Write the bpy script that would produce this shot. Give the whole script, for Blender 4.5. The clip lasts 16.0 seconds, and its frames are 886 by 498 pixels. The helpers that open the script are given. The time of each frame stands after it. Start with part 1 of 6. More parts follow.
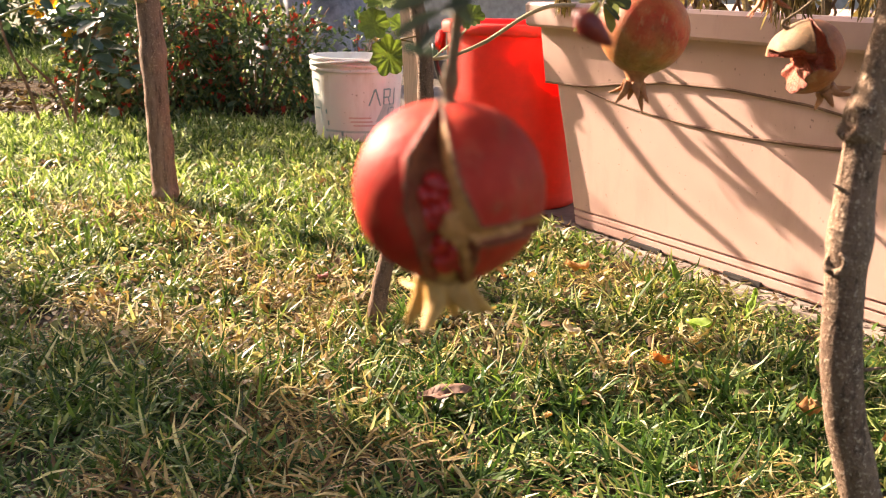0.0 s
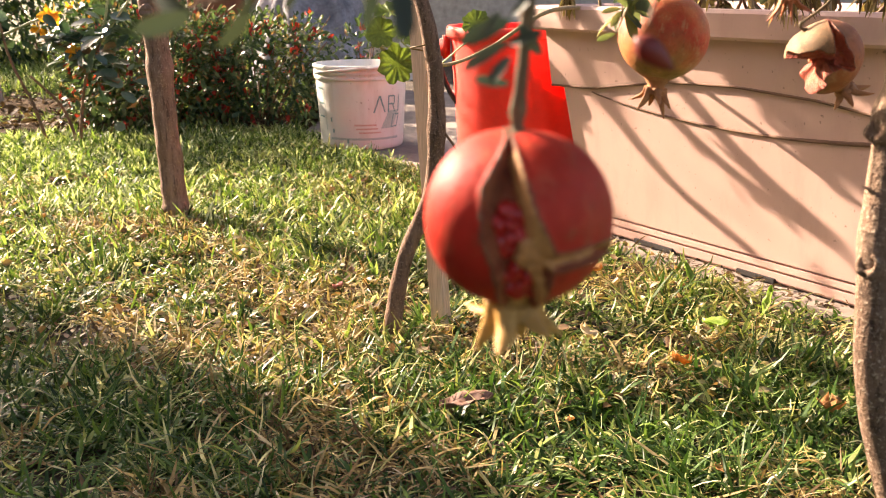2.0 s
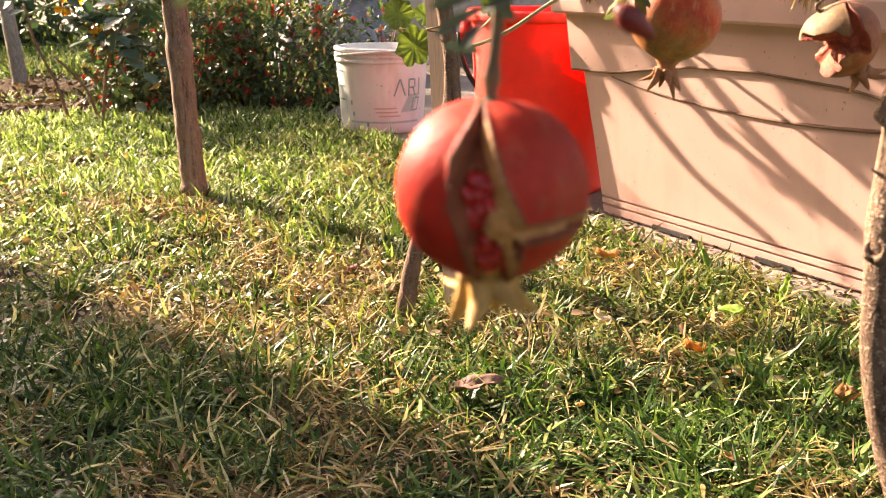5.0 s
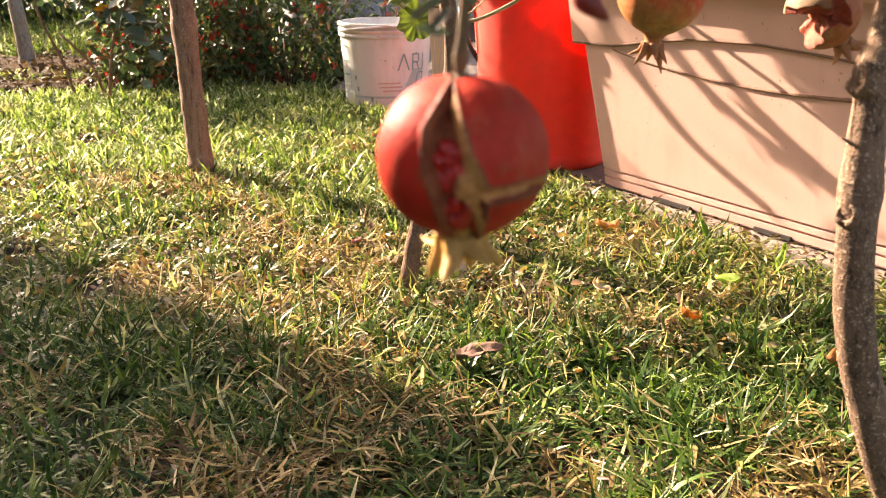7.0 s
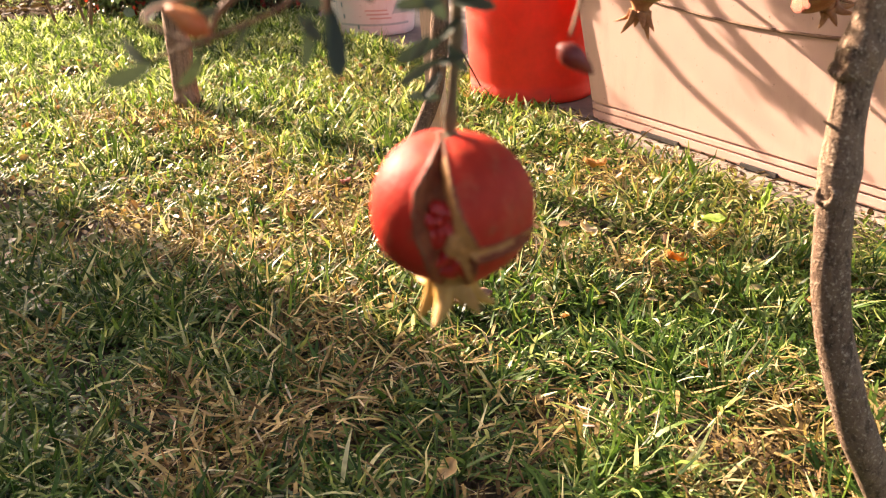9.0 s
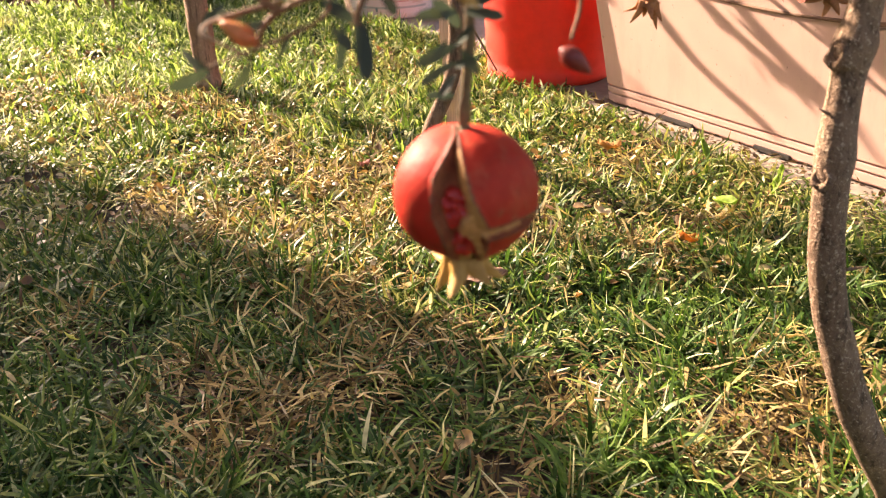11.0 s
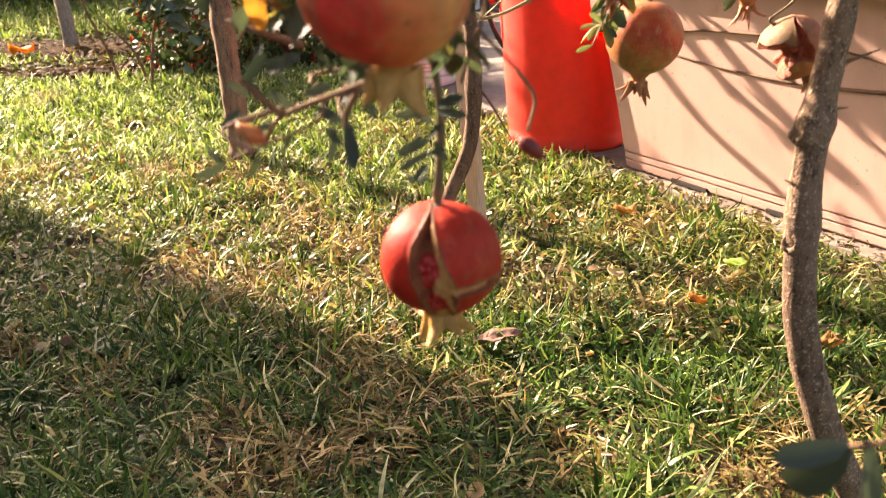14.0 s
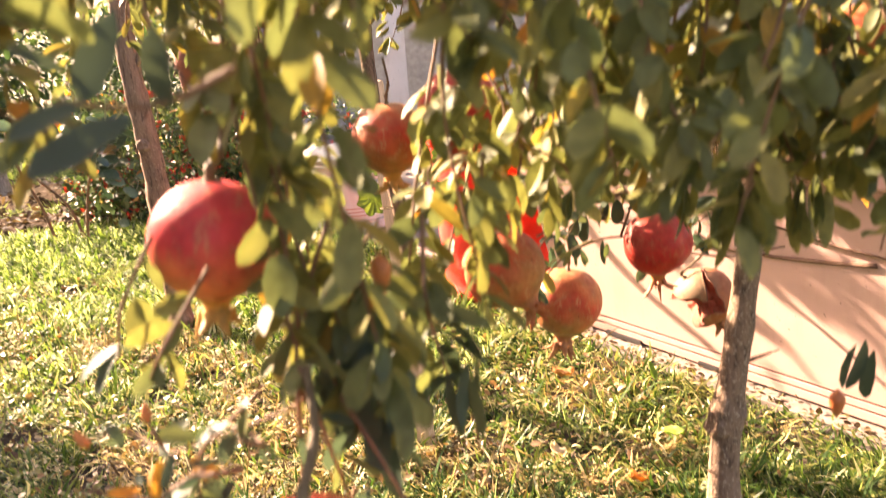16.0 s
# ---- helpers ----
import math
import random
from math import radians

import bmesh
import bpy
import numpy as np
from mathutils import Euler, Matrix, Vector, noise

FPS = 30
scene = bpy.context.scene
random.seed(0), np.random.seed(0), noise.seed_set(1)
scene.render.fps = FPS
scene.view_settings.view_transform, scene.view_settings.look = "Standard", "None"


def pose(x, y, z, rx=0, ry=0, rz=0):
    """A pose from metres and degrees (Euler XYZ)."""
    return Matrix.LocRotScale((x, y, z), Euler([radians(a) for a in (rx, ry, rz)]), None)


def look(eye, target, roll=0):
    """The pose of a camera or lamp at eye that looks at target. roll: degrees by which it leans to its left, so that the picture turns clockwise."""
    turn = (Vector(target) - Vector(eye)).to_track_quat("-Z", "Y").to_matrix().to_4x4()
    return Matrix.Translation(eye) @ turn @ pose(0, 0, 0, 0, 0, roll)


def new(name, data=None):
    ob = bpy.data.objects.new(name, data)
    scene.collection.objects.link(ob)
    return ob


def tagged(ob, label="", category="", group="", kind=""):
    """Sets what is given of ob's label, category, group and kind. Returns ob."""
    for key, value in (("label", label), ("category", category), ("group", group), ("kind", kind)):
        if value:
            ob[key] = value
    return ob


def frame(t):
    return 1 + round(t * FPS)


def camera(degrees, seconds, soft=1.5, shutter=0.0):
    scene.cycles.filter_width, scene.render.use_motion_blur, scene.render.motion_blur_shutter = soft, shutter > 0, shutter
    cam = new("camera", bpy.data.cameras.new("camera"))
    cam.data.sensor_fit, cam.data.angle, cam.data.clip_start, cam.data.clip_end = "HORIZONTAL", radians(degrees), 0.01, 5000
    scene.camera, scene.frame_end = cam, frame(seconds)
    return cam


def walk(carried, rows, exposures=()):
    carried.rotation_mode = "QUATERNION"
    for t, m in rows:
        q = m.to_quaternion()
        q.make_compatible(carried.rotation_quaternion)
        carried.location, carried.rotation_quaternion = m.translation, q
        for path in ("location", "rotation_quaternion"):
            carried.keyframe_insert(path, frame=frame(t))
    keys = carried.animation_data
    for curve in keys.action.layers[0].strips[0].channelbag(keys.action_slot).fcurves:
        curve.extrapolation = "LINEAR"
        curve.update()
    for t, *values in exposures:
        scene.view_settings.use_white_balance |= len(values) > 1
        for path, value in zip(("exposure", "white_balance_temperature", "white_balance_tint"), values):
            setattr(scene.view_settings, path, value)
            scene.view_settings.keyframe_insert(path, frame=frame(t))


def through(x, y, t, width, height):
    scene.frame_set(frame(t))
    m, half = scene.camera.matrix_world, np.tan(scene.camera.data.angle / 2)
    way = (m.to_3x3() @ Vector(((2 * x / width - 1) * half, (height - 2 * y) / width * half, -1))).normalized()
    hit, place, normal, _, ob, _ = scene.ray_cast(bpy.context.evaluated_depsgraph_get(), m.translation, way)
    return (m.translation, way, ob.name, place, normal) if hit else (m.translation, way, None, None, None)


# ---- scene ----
cam = camera(51.4, 16.0, soft=1.0, shutter=0.4)
PATH = [
    (0, (0.0260, -0.0142, 0.5054), (0.0736, 1.9066, -0.0496), 1.57),
    (0.5, (0.0237, -0.0390, 0.5151), (0.0468, 1.8797, -0.0487), 1.21),
    (1, (0.0197, -0.0328, 0.5141), (0.0542, 1.8859, -0.0493), 1.20),
    (1.5, (0.0162, -0.0246, 0.5159), (0.0657, 1.8975, -0.0345), 0.75),
    (2, (0.0094, -0.0161, 0.5120), (0.0493, 1.9065, -0.0376), -0.20),
    (2.5, (0.0259, -0.0186, 0.5111), (0.0410, 1.9012, -0.0495), -0.07),
    (3, (0.0271, -0.0196, 0.5050), (0.0321, 1.8980, -0.0633), 0.33),
    (5.5, (0.0212, -0.0119, 0.5078), (0.0091, 1.8996, -0.0805), 0.08),
    (6, (0.0250, -0.0219, 0.5078), (0.0153, 1.8851, -0.0950), -0.14),
    (6.5, (0.0312, -0.0285, 0.5091), (0.0204, 1.8733, -0.1099), -0.27),
    (7, (0.0303, -0.0400, 0.5118), (0.0051, 1.8575, -0.1198), -0.41),
    (7.5, (0.0291, -0.0281, 0.5130), (0.0347, 1.8559, -0.1582), -0.22),
    (8, (0.0302, -0.0387, 0.5183), (0.0353, 1.8374, -0.1748), -0.14),
    (8.5, (0.0264, -0.0448, 0.5361), (0.0188, 1.8203, -0.1860), -0.47),
    (8.7, (0.0285, -0.0382, 0.5446), (0.0267, 1.8086, -0.2232), -0.63),
    (10.8, (0.0326, -0.0696, 0.5615), (0.0061, 1.7415, -0.2866), -1.00),
    (11, (0.0309, -0.0713, 0.5638), (-0.0093, 1.7458, -0.2708), -1.10),
    (11.5, (0.0210, -0.0510, 0.5511), (-0.0140, 1.7778, -0.2577), -0.61),
    (12, (0.0184, -0.0400, 0.5406), (-0.0074, 1.7922, -0.2608), -0.18),
    (12.5, (0.0324, -0.0918, 0.5505), (-0.0537, 1.7438, -0.2388), -0.74),
    (13, (0.0339, -0.1183, 0.5631), (-0.0870, 1.7232, -0.2079), -1.46),
    (13.5, (0.0377, -0.1198, 0.5679), (-0.0797, 1.7300, -0.1833), -1.75),
    (14, (0.0521, -0.1239, 0.5851), (-0.0550, 1.7439, -0.1220), -2.04),
    (14.5, (0.0555, -0.1311, 0.6185), (-0.0341, 1.7434, -0.0730), -2.75),
    (15, (0.0574, -0.1361, 0.6390), (-0.0245, 1.7445, -0.0370), -2.98),
    (15.4, (0.0572, -0.1270, 0.6630), (0.0108, 1.7750, 0.0455), -3.03),
    (15.5, (0.0566, -0.1280, 0.6760), (0.0196, 1.7806, 0.0793), -3.34),
    (15.6, (0.0575, -0.1298, 0.6905), (0.0434, 1.7900, 0.0965), -3.10),
    (15.7, (0.0600, -0.1185, 0.7010), (0.0612, 1.7900, 0.1325), -3.10),
    (15.8, (0.0585, -0.1170, 0.7045), (0.0850, 1.7900, 0.1740), -3.70),
    (15.9, (0.0610, -0.1110, 0.7160), (0.0940, 1.7900, 0.1960), -3.85),
    (16, (0.0654, -0.1096, 0.7306), (0.0906, 1.8222, 0.2133), -3.99),
]
walk(cam, [(t, look(eye, target, roll)) for t, eye, target, roll in PATH], exposures=[(0, 2.42, 6900, 21), (3, 2.42, 6900, 21), (5.5, 2.52, 7150, 22), (14.0, 2.52, 7150, 22), (14.6, 2.55, 7350, 24), (15.4, 2.70, 7450, 26), (16, 3.1, 7600, 29)])
cam.data.dof.use_dof, cam.data.dof.focus_distance, cam.data.dof.aperture_fstop = True, 1.15, 17

# ---------------------------------------------------------------- light
SUN = Vector((-0.690, 0.5715, 0.445)).normalized()      # towards the sun
world = bpy.data.worlds.new("sky")
scene.world = world
world.use_nodes = True
wn = world.node_tree.nodes
sky = wn.new("ShaderNodeTexSky")
sky.sky_type = "NISHITA"
sky.sun_disc = False
sky.sun_elevation = math.asin(SUN.z)
sky.sun_rotation = math.atan2(SUN.x, SUN.y)
sky.air_density, sky.dust_density, sky.ozone_density = 0.8, 5.0, 0.0
world.node_tree.links.new(sky.outputs[0], wn["Background"].inputs[0])
wn["Background"].inputs[1].default_value = 0.078
sun = new("sun", bpy.data.lights.new("sun", "SUN"))
sun.data.energy, sun.data.angle, sun.data.color = 5.0, radians(0.5), (1.0, 0.86, 0.67)
sun.matrix_world = look(SUN * 10, (0, 0, 0))

# ---------------------------------------------------------------- material tools
def mat(name, rough=0.6, spec=0.4):
    m = bpy.data.materials.new(name)
    m.use_nodes = True
    b = m.node_tree.nodes["Principled BSDF"]
    b.inputs["Roughness"].default_value = rough
    b.inputs["Specular IOR Level"].default_value = spec
    return m, m.node_tree.nodes, m.node_tree.links, b


def coords(nd, kind="Object"):
    return nd.new("ShaderNodeTexCoord").outputs[kind]


def noise_tex(nd, ln, vec, scale, detail=4.0, rough=0.55, stretch=None):
    if stretch:
        mp = nd.new("ShaderNodeMapping")
        mp.inputs["Scale"].default_value = stretch
        ln.new(vec, mp.inputs[0])
        vec = mp.outputs[0]
    n = nd.new("ShaderNodeTexNoise")
    n.inputs["Scale"].default_value = scale
    n.inputs["Detail"].default_value = detail
    n.inputs["Roughness"].default_value = rough
    ln.new(vec, n.inputs["Vector"])
    return n.outputs["Fac"]


def ramp(nd, ln, fac, stops):
    r = nd.new("ShaderNodeValToRGB")
    el = r.color_ramp.elements
    while len(el) < len(stops):
        el.new(0.5)
    for e, (p, c) in zip(el, stops):
        e.position, e.color = p, (*c, 1)
    ln.new(fac, r.inputs[0])
    return r.outputs[0]


def mix(nd, ln, fac, a, b, mode="MIX"):
    m = nd.new("ShaderNodeMix")
    m.data_type, m.blend_type = "RGBA", mode
    for k, v in ((0, fac), (6, a), (7, b)):
        if isinstance(v, (int, float)):
            m.inputs[k].default_value = v
        elif isinstance(v, tuple):
            m.inputs[k].default_value = (*v, 1)
        else:
            ln.new(v, m.inputs[k])
    return m.outputs[2]


def bump(nd, ln, b, height, strength, dist):
    bp = nd.new("ShaderNodeBump")
    bp.inputs["Strength"].default_value = strength
    bp.inputs["Distance"].default_value = dist
    ln.new(height, bp.inputs["Height"])
    ln.new(bp.outputs[0], b.inputs["Normal"])


def simple(name, c1, c2, scale, rough=0.6, bumpy=0.0, dist=0.002, stretch=None, spec=0.4, fine=0.25):
    """Two tones by broad noise, broken up by a finer one, with relief."""
    m, nd, ln, b = mat(name, rough, spec)
    v = coords(nd)
    n1 = noise_tex(nd, ln, v, scale, 5, 0.6, stretch)
    n2 = noise_tex(nd, ln, v, scale * 9, 4, 0.6, stretch)
    col = ramp(nd, ln, n1, [(0.3, c1), (0.7, c2)])
    grey = ramp(nd, ln, n2, [(0.25, (1 - fine,) * 3), (0.75, (1 + fine,) * 3)])
    ln.new(mix(nd, ln, 1.0, col, grey, "MULTIPLY"), b.inputs["Base Color"])
    if bumpy:
        bump(nd, ln, b, n2, bumpy, dist)
    return m


def leafy(name, stops, rough=0.4, through=0.35, spec=0.4, patch=None, single=False):
    """Leaves and blades: tone by island, light shining through."""
    m, nd, ln, b = mat(name, rough, spec)
    src = nd.new("ShaderNodeObjectInfo").outputs["Random"] if single else nd.new("ShaderNodeNewGeometry").outputs["Random Per Island"]
    col = ramp(nd, ln, src, stops)
    if patch:
        n1 = noise_tex(nd, ln, coords(nd), patch[0], 3, 0.5)
        col = mix(nd, ln, ramp(nd, ln, n1, [(patch[1], (0, 0, 0)), (patch[2], (1, 1, 1))]), col, patch[3])
    n2 = noise_tex(nd, ln, coords(nd), 160, 2, 0.5)
    col = mix(nd, ln, 1.0, col, ramp(nd, ln, n2, [(0.3, (0.75,) * 3), (0.7, (1.2,) * 3)]), "MULTIPLY")
    ln.new(col, b.inputs["Base Color"])
    if through:
        t = nd.new("ShaderNodeBsdfTranslucent")
        ln.new(mix(nd, ln, 1.0, col, (1.4, 1.45, 0.95), "MULTIPLY"), t.inputs[0])
        s = nd.new("ShaderNodeMixShader")
        s.inputs[0].default_value = through
        ln.new(b.outputs[0], s.inputs[1])
        ln.new(t.outputs[0], s.inputs[2])
        ln.new(s.outputs[0], nd["Material Output"].inputs[0])
    return m


M_soil = simple("soil", (0.018, 0.012, 0.008), (0.075, 0.05, 0.028), 9, 0.95, 0.8, 0.01)
M_turf = simple("rough_turf", (0.035, 0.045, 0.012), (0.11, 0.10, 0.035), 5, 0.95, 0.8, 0.01, fine=0.5)
M_mulch = simple("bed_soil", (0.030, 0.018, 0.008), (0.075, 0.045, 0.020), 14, 0.95, 1.0, 0.01, spec=0.05)
M_concrete = simple("concrete", (0.16, 0.125, 0.10), (0.27, 0.22, 0.18), 5, 0.9, 0.5, 0.003)
def stained(name, c1, c2, stain, rough, spread=0.6):
    """Moulded plastic with broad fading, small specks and run stains."""
    m, nd, ln, b = mat(name, rough, 0.4)
    v = coords(nd)
    col = ramp(nd, ln, noise_tex(nd, ln, v, 3, 4, 0.6), [(0.3, c1), (0.7, c2)])
    runs = noise_tex(nd, ln, v, 16, 5, 0.65, (1, 1, 0.25))
    col = mix(nd, ln, ramp(nd, ln, runs, [(0.5, (0, 0, 0)), (0.78, (spread,) * 3)]), col, stain)
    specks = noise_tex(nd, ln, v, 110, 2, 0.5)
    col = mix(nd, ln, ramp(nd, ln, specks, [(0.70, (0, 0, 0)), (0.76, (0.7,) * 3)]), col, tuple(0.45 * c for c in stain))
    ln.new(col, b.inputs["Base Color"])
    bump(nd, ln, b, noise_tex(nd, ln, v, 260, 3, 0.5), 0.12, 0.001)
    return m


M_planter = stained("planter_plastic", (0.495, 0.312, 0.258), (0.555, 0.360, 0.298), (0.38, 0.235, 0.185), 0.55, 0.5)
M_red = simple("red_plastic", (0.68, 0.036, 0.018), (0.75, 0.050, 0.024), 4, 0.60, 0.05, 0.001, fine=0.10, spec=0.40)
red_shader = M_red.node_tree.nodes["Principled BSDF"].inputs
red_shader["Subsurface Weight"].default_value, red_shader["Subsurface Scale"].default_value = 0.5, 0.03
red_shader["Subsurface Radius"].default_value = (1.0, 0.3, 0.2)
M_black = simple("black_plastic_and_shade", (0.02, 0.018, 0.016), (0.035, 0.03, 0.028), 8, 0.5)
M_white = stained("white_plastic", (0.58, 0.57, 0.51), (0.70, 0.70, 0.66), (0.36, 0.29, 0.19), 0.45, 0.6)
M_print = simple("blue_green_print", (0.13, 0.24, 0.23), (0.18, 0.30, 0.29), 30, 0.5)
M_printg = simple("pale_green_print", (0.33, 0.42, 0.38), (0.40, 0.48, 0.44), 30, 0.5)
M_printr = simple("faded_red_print", (0.50, 0.33, 0.28), (0.56, 0.42, 0.36), 30, 0.5)
M_twig = simple("twig_bark", (0.12, 0.060, 0.030), (0.24, 0.135, 0.068), 40, 0.75, 0.5, 0.001)
M_stake = simple("stake_wood", (0.50, 0.36, 0.23), (0.68, 0.53, 0.37), 8, 0.8, 0.5, 0.001, (6, 6, 0.4))
M_darkline = simple("dark_line", (0.12, 0.06, 0.035), (0.17, 0.09, 0.055), 30, 0.8)
M_stem = simple("green_stem", (0.22, 0.25, 0.09), (0.40, 0.40, 0.20), 30, 0.6, 0.2)
M_calyx = simple("calyx_skin", (0.37, 0.185, 0.040), (0.52, 0.30, 0.075), 60, 0.6, 0.4, 0.001)
M_calyxr = simple("red_calyx_skin", (0.42, 0.08, 0.03), (0.45, 0.20, 0.07), 60, 0.6, 0.4, 0.001)
M_drycalyx = simple("dry_calyx_skin", (0.30, 0.11, 0.042), (0.42, 0.20, 0.075), 60, 0.7, 0.4, 0.001)
M_membrane = simple("membrane", (0.40, 0.165, 0.048), (0.56, 0.275, 0.085), 90, 0.65, 0.6, 0.001, fine=0.35)
M_flesh = simple("split_flesh", (0.17, 0.030, 0.016), (0.32, 0.115, 0.045), 80, 0.75, 0.8, 0.0015, fine=0.4, spec=0.15)
M_tear = simple("torn_flesh", (0.34, 0.04, 0.025), (0.54, 0.15, 0.07), 70, 0.6, 0.9, 0.003)
M_edge = simple("split_edge", (0.10, 0.032, 0.015), (0.22, 0.085, 0.03), 60, 0.65, 0.5, 0.001)
M_aril = simple("aril", (0.34, 0.010, 0.008), (0.46, 0.022, 0.014), 40, 0.25, spec=0.5)
M_grass = leafy("grass_blade", [(0.0, (0.012, 0.032, 0.006)), (0.48, (0.050, 0.108, 0.019)), (0.80, (0.125, 0.190, 0.036)), (0.92, (0.31, 0.31, 0.10)), (1.0, (0.62, 0.56, 0.34))], 0.45, 0.26, 0.20,
                (5.0, 0.64, 0.85, (0.28, 0.23, 0.10)))
M_mid = leafy("mid_lawn_blade", [(0.0, (0.016, 0.036, 0.007)), (0.40, (0.062, 0.115, 0.019)), (0.68, (0.15, 0.195, 0.038)), (0.86, (0.33, 0.32, 0.11)), (1.0, (0.62, 0.56, 0.34))], 0.45, 0.30, 0.20,
              (5.0, 0.60, 0.82, (0.30, 0.24, 0.10)))
M_lush = leafy("lush_blade", [(0.0, (0.020, 0.040, 0.010)), (0.35, (0.092, 0.155, 0.026)), (0.72, (0.25, 0.315, 0.080)), (1.0, (0.58, 0.60, 0.36))], 0.48, 0.40, 0.18, (3.0, 0.60, 0.82, (0.30, 0.25, 0.11)))
M_bits = leafy("lawn_bits", [(0.0, (0.10, 0.05, 0.02)), (0.35, (0.26, 0.15, 0.06)), (0.6, (0.16, 0.18, 0.04)), (0.85, (0.38, 0.28, 0.15)), (1.0, (0.56, 0.47, 0.33))], 0.42, 0.3, 0.5)
M_straw = leafy("dry_blade", [(0.0, (0.06, 0.032, 0.012)), (0.45, (0.21, 0.147, 0.052)), (0.8, (0.38, 0.27, 0.105)), (1.0, (0.54, 0.43, 0.22))], 0.65, 0.25, 0.2)
LEAF_STOPS = [(0.0, (0.098, 0.118, 0.055)), (0.50, (0.160, 0.165, 0.057)), (0.88, (0.220, 0.200, 0.060)), (0.97, (0.30, 0.21, 0.045)), (1.0, (0.44, 0.18, 0.03))]
M_leaf = leafy("pomegranate_leaf", LEAF_STOPS, 0.52, 0.27, 0.18)
M_sprig = leafy("pale_leaf_skin", [(0.0, (0.085, 0.11, 0.04)), (0.6, (0.16, 0.18, 0.065)), (1.0, (0.24, 0.22, 0.09))], 0.45, 0.35, 0.3, single=True)
M_bush = leafy("shrub_leaf", [(0.0, (0.024, 0.050, 0.020)), (0.6, (0.068, 0.105, 0.038)), (0.9, (0.15, 0.18, 0.07)), (1.0, (0.30, 0.14, 0.06))], 0.45, 0.3, 0.22)
M_rose = leafy("rose_leaf", [(0.0, (0.035, 0.075, 0.04)), (0.85, (0.10, 0.15, 0.08)), (1.0, (0.30, 0.12, 0.04))], 0.30, 0.15, 0.7)
M_ger = leafy("geranium_leaf", [(0.0, (0.09, 0.14, 0.02)), (1.0, (0.21, 0.25, 0.04))], 0.5, 0.26, 0.3)
M_redfl = leafy("red_petal", [(0.0, (0.20, 0.016, 0.012)), (1.0, (0.50, 0.055, 0.03))], 0.5, 0.2)
M_orange = leafy("orange_petal", [(0.0, (0.60, 0.18, 0.01)), (1.0, (0.70, 0.40, 0.03))], 0.5, 0.35)
M_dead = leafy("fallen_leaf_skin", [(0.0, (0.38, 0.19, 0.07)), (0.5, (0.50, 0.31, 0.13)), (1.0, (0.56, 0.45, 0.28))], 0.7, 0.35, 0.15, single=True)
M_hedge = leafy("far_leaf", [(0.0, (0.02, 0.045, 0.015)), (0.7, (0.06, 0.11, 0.03)), (1.0, (0.16, 0.20, 0.05))], 0.4, 0.3)
M_wall = simple("painted_wall", (0.33, 0.30, 0.25), (0.40, 0.37, 0.31), 3, 0.9, 0.3, 0.004)
M_terra = simple("terracotta", (0.22, 0.075, 0.05), (0.30, 0.11, 0.07), 8, 0.85, 0.3, 0.002)
M_cloth = simple("grey_cloth", (0.10, 0.10, 0.11), (0.36, 0.36, 0.38), 9, 0.9, 0.3, 0.003)


def bark(name, dark, light, speck, stretch, crack_scale=60, speck_scale=420):
    """Brown bark: broad tone, lengthwise cracks and pale raised specks."""
    m, nd, ln, b = mat(name, 0.85, 0.25)
    v = coords(nd)
    n1 = noise_tex(nd, ln, v, 22, 5, 0.65, stretch)
    n2 = noise_tex(nd, ln, v, crack_scale * 3, 5, 0.7, stretch)
    n3 = noise_tex(nd, ln, v, speck_scale, 3, 0.6)
    col = ramp(nd, ln, n1, [(0.32, dark), (0.68, light)])
    col = mix(nd, ln, 1.0, col, ramp(nd, ln, n2, [(0.34, (0.38,) * 3), (0.48, (0.95,) * 3), (0.72, (1.25,) * 3)]), "MULTIPLY")
    col = mix(nd, ln, ramp(nd, ln, n3, [(0.57, (0, 0, 0)), (0.66, (0.8,) * 3)]), col, speck)
    ln.new(col, b.inputs["Base Color"])
    ad = nd.new("ShaderNodeMath")
    ad.operation = "ADD"
    ln.new(n2, ad.inputs[0])
    ln.new(n3, ad.inputs[1])
    bump(nd, ln, b, ad.outputs[0], 1.0, 0.002)
    return m


M_bark = bark("bark", (0.20, 0.115, 0.072), (0.32, 0.205, 0.135), (0.40, 0.28, 0.19), (1, 1, 0.16), 40, 260)
M_barkg = bark("grey_bark", (0.155, 0.096, 0.062), (0.265, 0.175, 0.115), (0.50, 0.39, 0.28), (1, 1, 0.4), 60, 430)
M_bud = simple("bud_skin", (0.46, 0.11, 0.035), (0.54, 0.21, 0.06), 120, 0.5)
M_budr = simple("dark_bud_skin", (0.14, 0.018, 0.012), (0.22, 0.032, 0.02), 120, 0.5)
M_litter = leafy("litter", [(0.0, (0.03, 0.018, 0.008)), (0.5, (0.075, 0.045, 0.020)), (1.0, (0.16, 0.105, 0.048))], 0.75, 0.15, 0.2)


